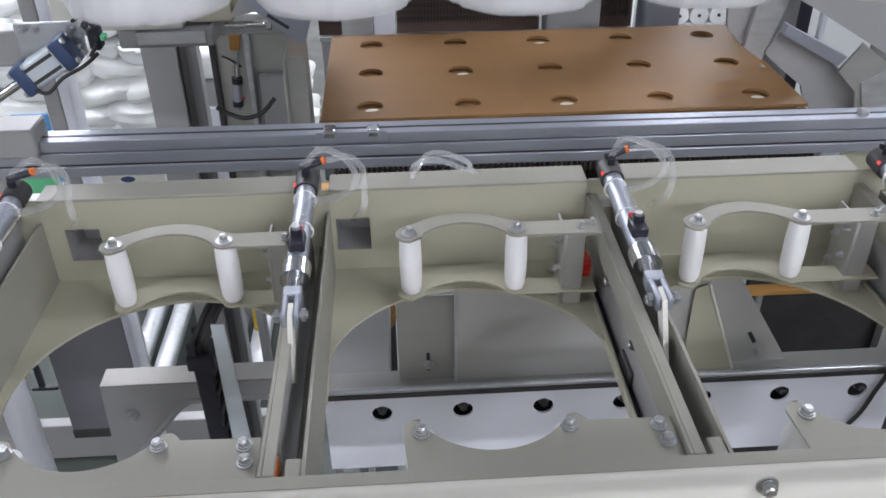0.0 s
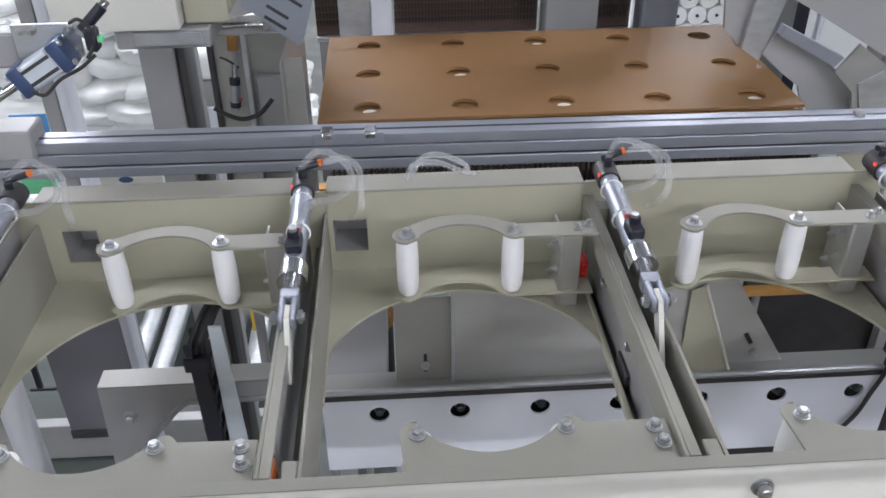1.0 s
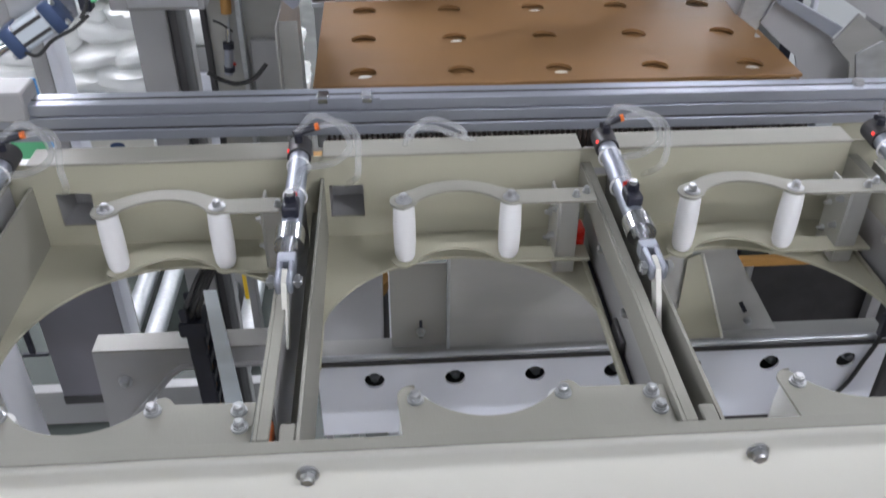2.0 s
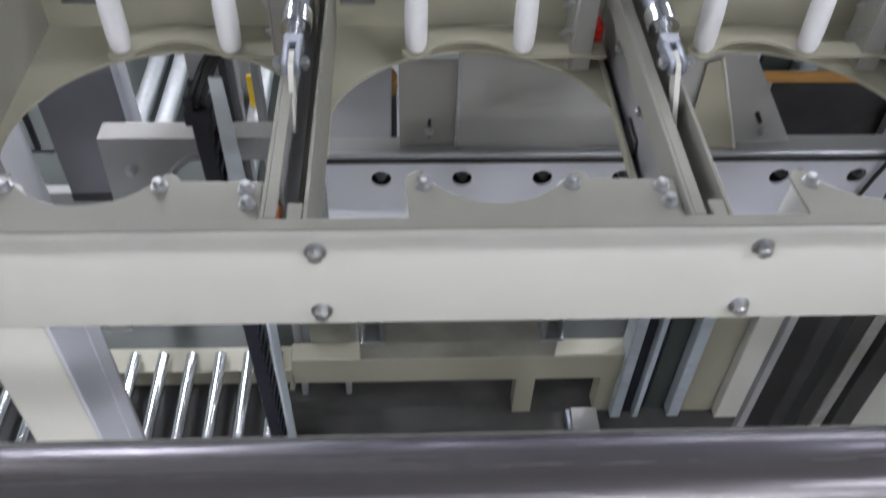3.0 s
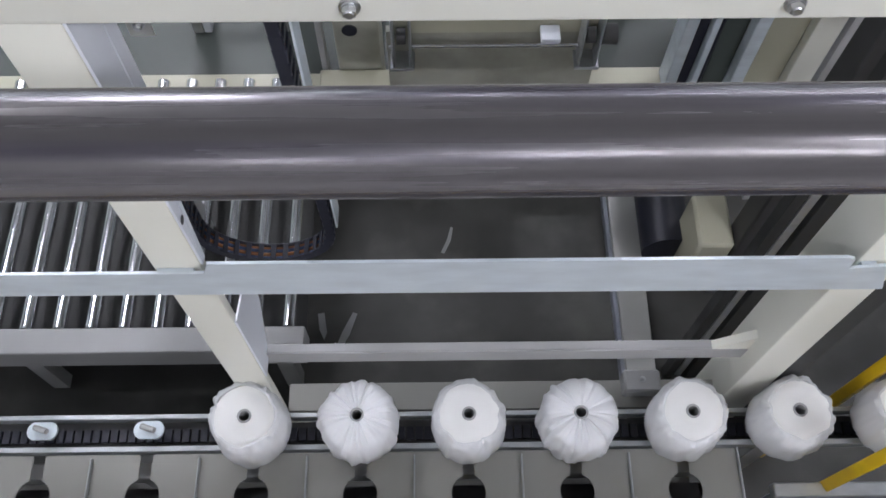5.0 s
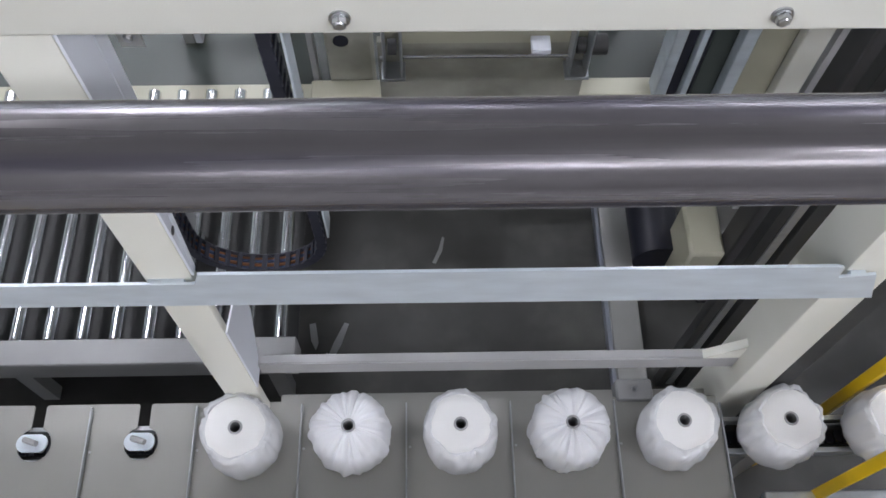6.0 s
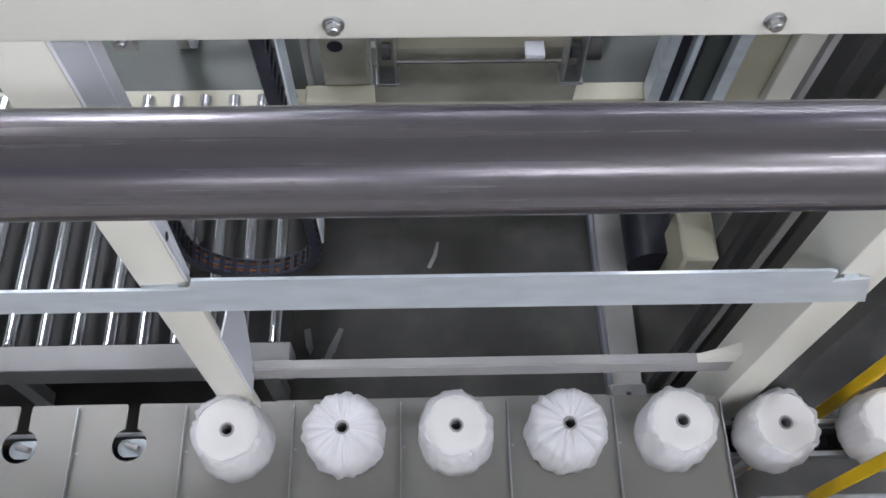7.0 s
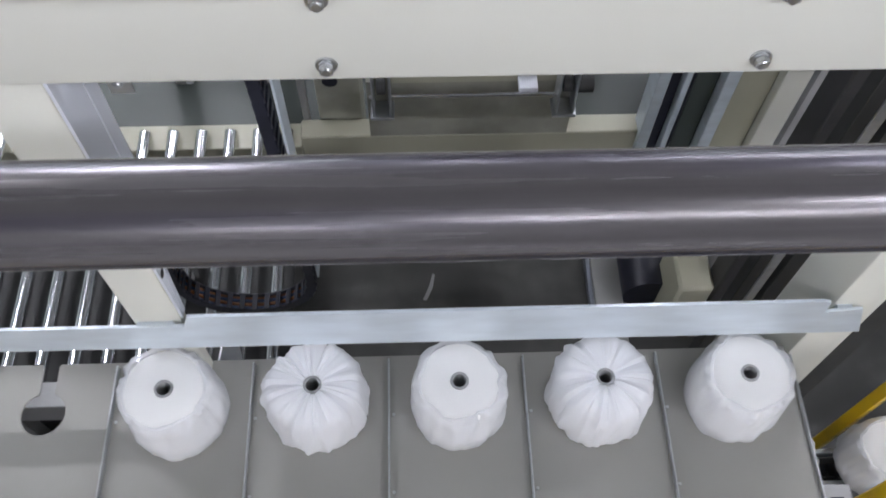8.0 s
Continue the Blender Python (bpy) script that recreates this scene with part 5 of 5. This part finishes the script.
# ---- wrapped yarn cones ----
def yarn_cone(name_label, seed, pleats, m, group, turn=0, lean=0.0):
    rnd = random.Random(seed)
    t = thing("yarn_cone", name_label, "yarn cone", m, group)
    bm, rings = lathe(B(), [(0.028, 0.0), (0.085, 0.0), (0.092, 0.006), (0.0955, 0.022), (0.0945, 0.045), (0.089, 0.095), (0.084, 0.136), (0.082, 0.144), (0.077, 0.1475), (0.055, 0.148), (0.019, 0.1475)], 56, pose(0, 0, 0, 0, 0, turn))
    part("yarn", bm, YARN, t)
    bm, rings = lathe(B(), [(0.0275, 0.0), (0.0185, 0.149), (0.0138, 0.149), (0.0130, 0.06), (0.0125, 0.012), (0.002, 0.010)], 24)
    bm.faces.new(rings[-1])
    part("paper_tube", bm, GREY, t, "grey paper tube in the core")
    ph = [rnd.uniform(0, 6.28) for _ in range(8)]
    amp = 0.0034 if pleats else 0.0013
    lob = rnd.uniform(0.002, 0.0045)

    def wob(r, z, a):
        up = z / 0.15
        a += 0.28 * noise.noise(Vector((math.cos(a) * 1.3, math.sin(a) * 1.3, seed * 2.3)))
        ple = sum(math.sin(a * f + ph[i] + z * 16 * (i - 2)) / (i + 1.3) for i, f in enumerate((13, 19, 29, 43)))
        ple *= 0.75 + 0.9 * noise.noise(Vector((math.cos(a) * 1.7, math.sin(a) * 1.7, seed * 5.7)))
        big = math.sin(2 * a + ph[5]) * 0.5 + math.sin(3 * a + ph[6]) * 0.35 + math.sin(5 * a + ph[7] + z * 30) * 0.25
        g = noise.noise(Vector((math.cos(a) * 2.2, math.sin(a) * 2.2, z * 16 + seed * 3.1)))
        rr = r + (big * lob + ple * amp + g * 0.008) * min(1, r / 0.08) ** 2 * (1 if up < 0.85 or not pleats else 0.35)
        zz = z + ple * amp * (1.6 if up > 0.9 and pleats else 0.1) * min(1, r / 0.05) + g * 0.001
        if not pleats and up > 0.75:
            f = noise.noise(Vector((math.cos(a) * 5, math.sin(a) * 5, seed * 1.7 + z * 9)))
            k = (up - 0.75) * 4 * min(1, max(0, (r - 0.08) / 0.012))
            rr, zz = rr + 0.010 * f * k, zz + 0.004 * f * k
        return max(rr, 0.004), max(zz, 0.001)

    prof = [(0.090, 0.001), (0.098, 0.003), (0.1025, 0.012), (0.1035, 0.030), (0.103, 0.052), (0.101, 0.075), (0.098, 0.098), (0.095, 0.120), (0.090, 0.138), (0.084, 0.148), (0.076, 0.1515), (0.062, 0.152)]
    if pleats:
        prof = [(r + 0.006 * z / 0.15, z) for r, z in prof[:-2]] + [(0.080, 0.1545), (0.068, 0.157), (0.054, 0.158), (0.040, 0.157), (0.028, 0.154), (0.020, 0.149), (0.016, 0.143)]
    else:
        prof = prof[:7] + [(0.0965, 0.118), (0.0945, 0.134), (0.0905, 0.146), (0.083, 0.1515), (0.077, 0.1510)]
    bm, rings = lathe(B(), prof, 120, pose(0, 0, 0, 0, 0, turn), wob)
    part("bag", bm, MILKY if pleats else FILM, t, "clear crinkled plastic bag" if not pleats else "milky plastic bag gathered in pleats")
    return t


LIFTED, RESTING = [], []
SMOOTH = "white yarn cone in a clear crinkled plastic bag"
PLEAT = "white yarn cone wrapped in a pleated milky plastic bag"
for k in range(5):
    LIFTED.append(yarn_cone(PLEAT if k in (1, 3) else SMOOTH, 11 + k, k in (1, 3), pose(CONE_X + PITCH * k, CONE_Y, BASE), "row of yarn cones", 47 * k))
for k in (5, 6, 7):
    RESTING.append(yarn_cone(SMOOTH if k != 5 else "white yarn cone in a glossy loose plastic bag on the conveyor", 31 + k, False, pose(CONE_X + PITCH * k - 0.012, CONE_Y, BASE), "row of yarn cones", 33 * k))


# ---- the lifting tray ----
def lifting_tray():
    t = thing("lifting_tray", "grey steel lifting tray with keyhole slots and low fins", "tray", pose(0, 0.503, 0.85))
    x0, x1, yb, yf = -2.05, 0.772, 0.0, -0.42
    pts = [(x0, yf), (x1, yf), (x1, yb)]
    for k in range(4, -6, -1):
        c = CONE_X + PITCH * k
        if c - 0.05 < x0:
            break
        w, r, cy = 0.0165, 0.0465, -0.112
        a = math.degrees(math.asin(w / r))
        pts += [(c + w + 0.004, yb), (c + w, yb - 0.006)] + arc(c, cy, r, 90 - a, 90 + a - 360, 26) + [(c - w, yb - 0.006), (c - w - 0.004, yb)]
    pts += [(x0, yb)]
    part("plate", slab(B(), pts, -0.004, 0.0), TRAYM, t)
    for k in range(-4, 5):
        x = CONE_X + PITCH * (k - 0.5)
        if x > x0:
            part("fin", box(B(), x - 0.0018, x + 0.0018, yf, yb - 0.012, 0.0002, 0.016, 0.0006), GALV, t)
            for y in (-0.135, -0.30):
                part("rivet", rod(B(), (x + 0.010, y, 0.0), (x + 0.010, y, 0.003), 0.0035, 10), ZINC, t)
    part("right_lip", box(B(), x1 - 0.004, x1, yf, yb, 0.0003, 0.012, 0.0006), GALV, t)
    part("rear_hem", box(B(), x0, x1, yf - 0.004, yf, -0.03, 0.0), TRAYM, t)
    br = part("corner_bracket", box(B(), x1 + 0.001, x1 + 0.06, -0.41, -0.31, -0.008, -0.002, 0.001), GREY, t)
    for y in (-0.38, -0.34):
        part("slot", box(B(), x1 + 0.014, x1 + 0.042, y - 0.004, y + 0.004, -0.0019, -0.0012), BLACK, br)
    return t


TRAY = lifting_tray()


# ---- the gripper that carries five cones away ----
GRIP = []


def gripper():
    t = thing("cone_gripper", "grey steel gripper bar holding a row of wrapped cones", "gripper", pose(-0.335, 1.13, 3.02))
    part("bar", box(B(), -0.14, 1.12, -0.04, 0.04, 0.30, 0.36, 0.004), GREY, t)
    part("mast", box(B(), 0.44, 0.52, -0.04, 0.04, 0.3605, 2.7, 0.004), GREY, t)
    for k in range(5):
        part("mandrel", rod(B(), (0.2275 * k, 0, 0.02), (0.2275 * k, 0, 0.30), 0.0132, 16), CHROME, t)
        part("clamp_flange", rod(B(), (0.2275 * k, 0, 0.145), (0.2275 * k, 0, 0.162), 0.05, 24), GREY, t)
    GRIP.append((t, (-0.335, 1.13, 3.02)))
    for k in range(5):
        p = (-0.335 + 0.2275 * k, 1.13, 3.02)
        c = yarn_cone("white yarn cone in a plastic bag held by the gripper", 60 + k, False, pose(*p), "cones in the gripper", 25 * k)
        GRIP.append((c, p))


gripper()


def gripper_gantry():
    t = thing("gripper_gantry", "grey steel guide column hung from the hall ceiling", "gantry")
    part("guide_column", box(B(), 0.085, 0.205, 1.1702, 1.24, 4.4, 7.0, 0.004), GREY, t)


gripper_gantry()


# ---- what moves ----
TRAY_ROWS = [(0.0, 0.503, 0.85), (4.72, 0.503, 0.85), (4.9, 0.540, 0.85), (5.1, 0.604, 0.85), (5.2, 0.632, 0.85), (5.5, 0.708, 0.85), (5.8, 0.745, 0.85), (6.1, 0.750, 0.85),
             (6.5, 0.750, 0.852), (6.75, 0.750, 0.868), (7.0, 0.750, 0.905), (7.3, 0.750, 1.030), (7.5, 0.750, 1.140), (7.7, 0.750, 1.270), (8.0, 0.750, 1.465)]
RISE = [(0.0, 0.0), (0.1, 0.02), (0.2, 0.055), (0.4, 0.17), (0.8, 0.5), (1.2, 0.8), (2.0, 1.1), (8.0, 1.1)]


def motions():
    walk(TRAY, [(t, pose(0, y, z)) for t, y, z in TRAY_ROWS])
    for k, c in enumerate(LIFTED):
        walk(c, [(t, pose(CONE_X + PITCH * k, CONE_Y, max(BASE, z + 0.0004))) for t, y, z in TRAY_ROWS])
    for ob, p in GRIP:
        walk(ob, [(t, pose(p[0], p[1], p[2] + h)) for t, h in RISE])


motions()
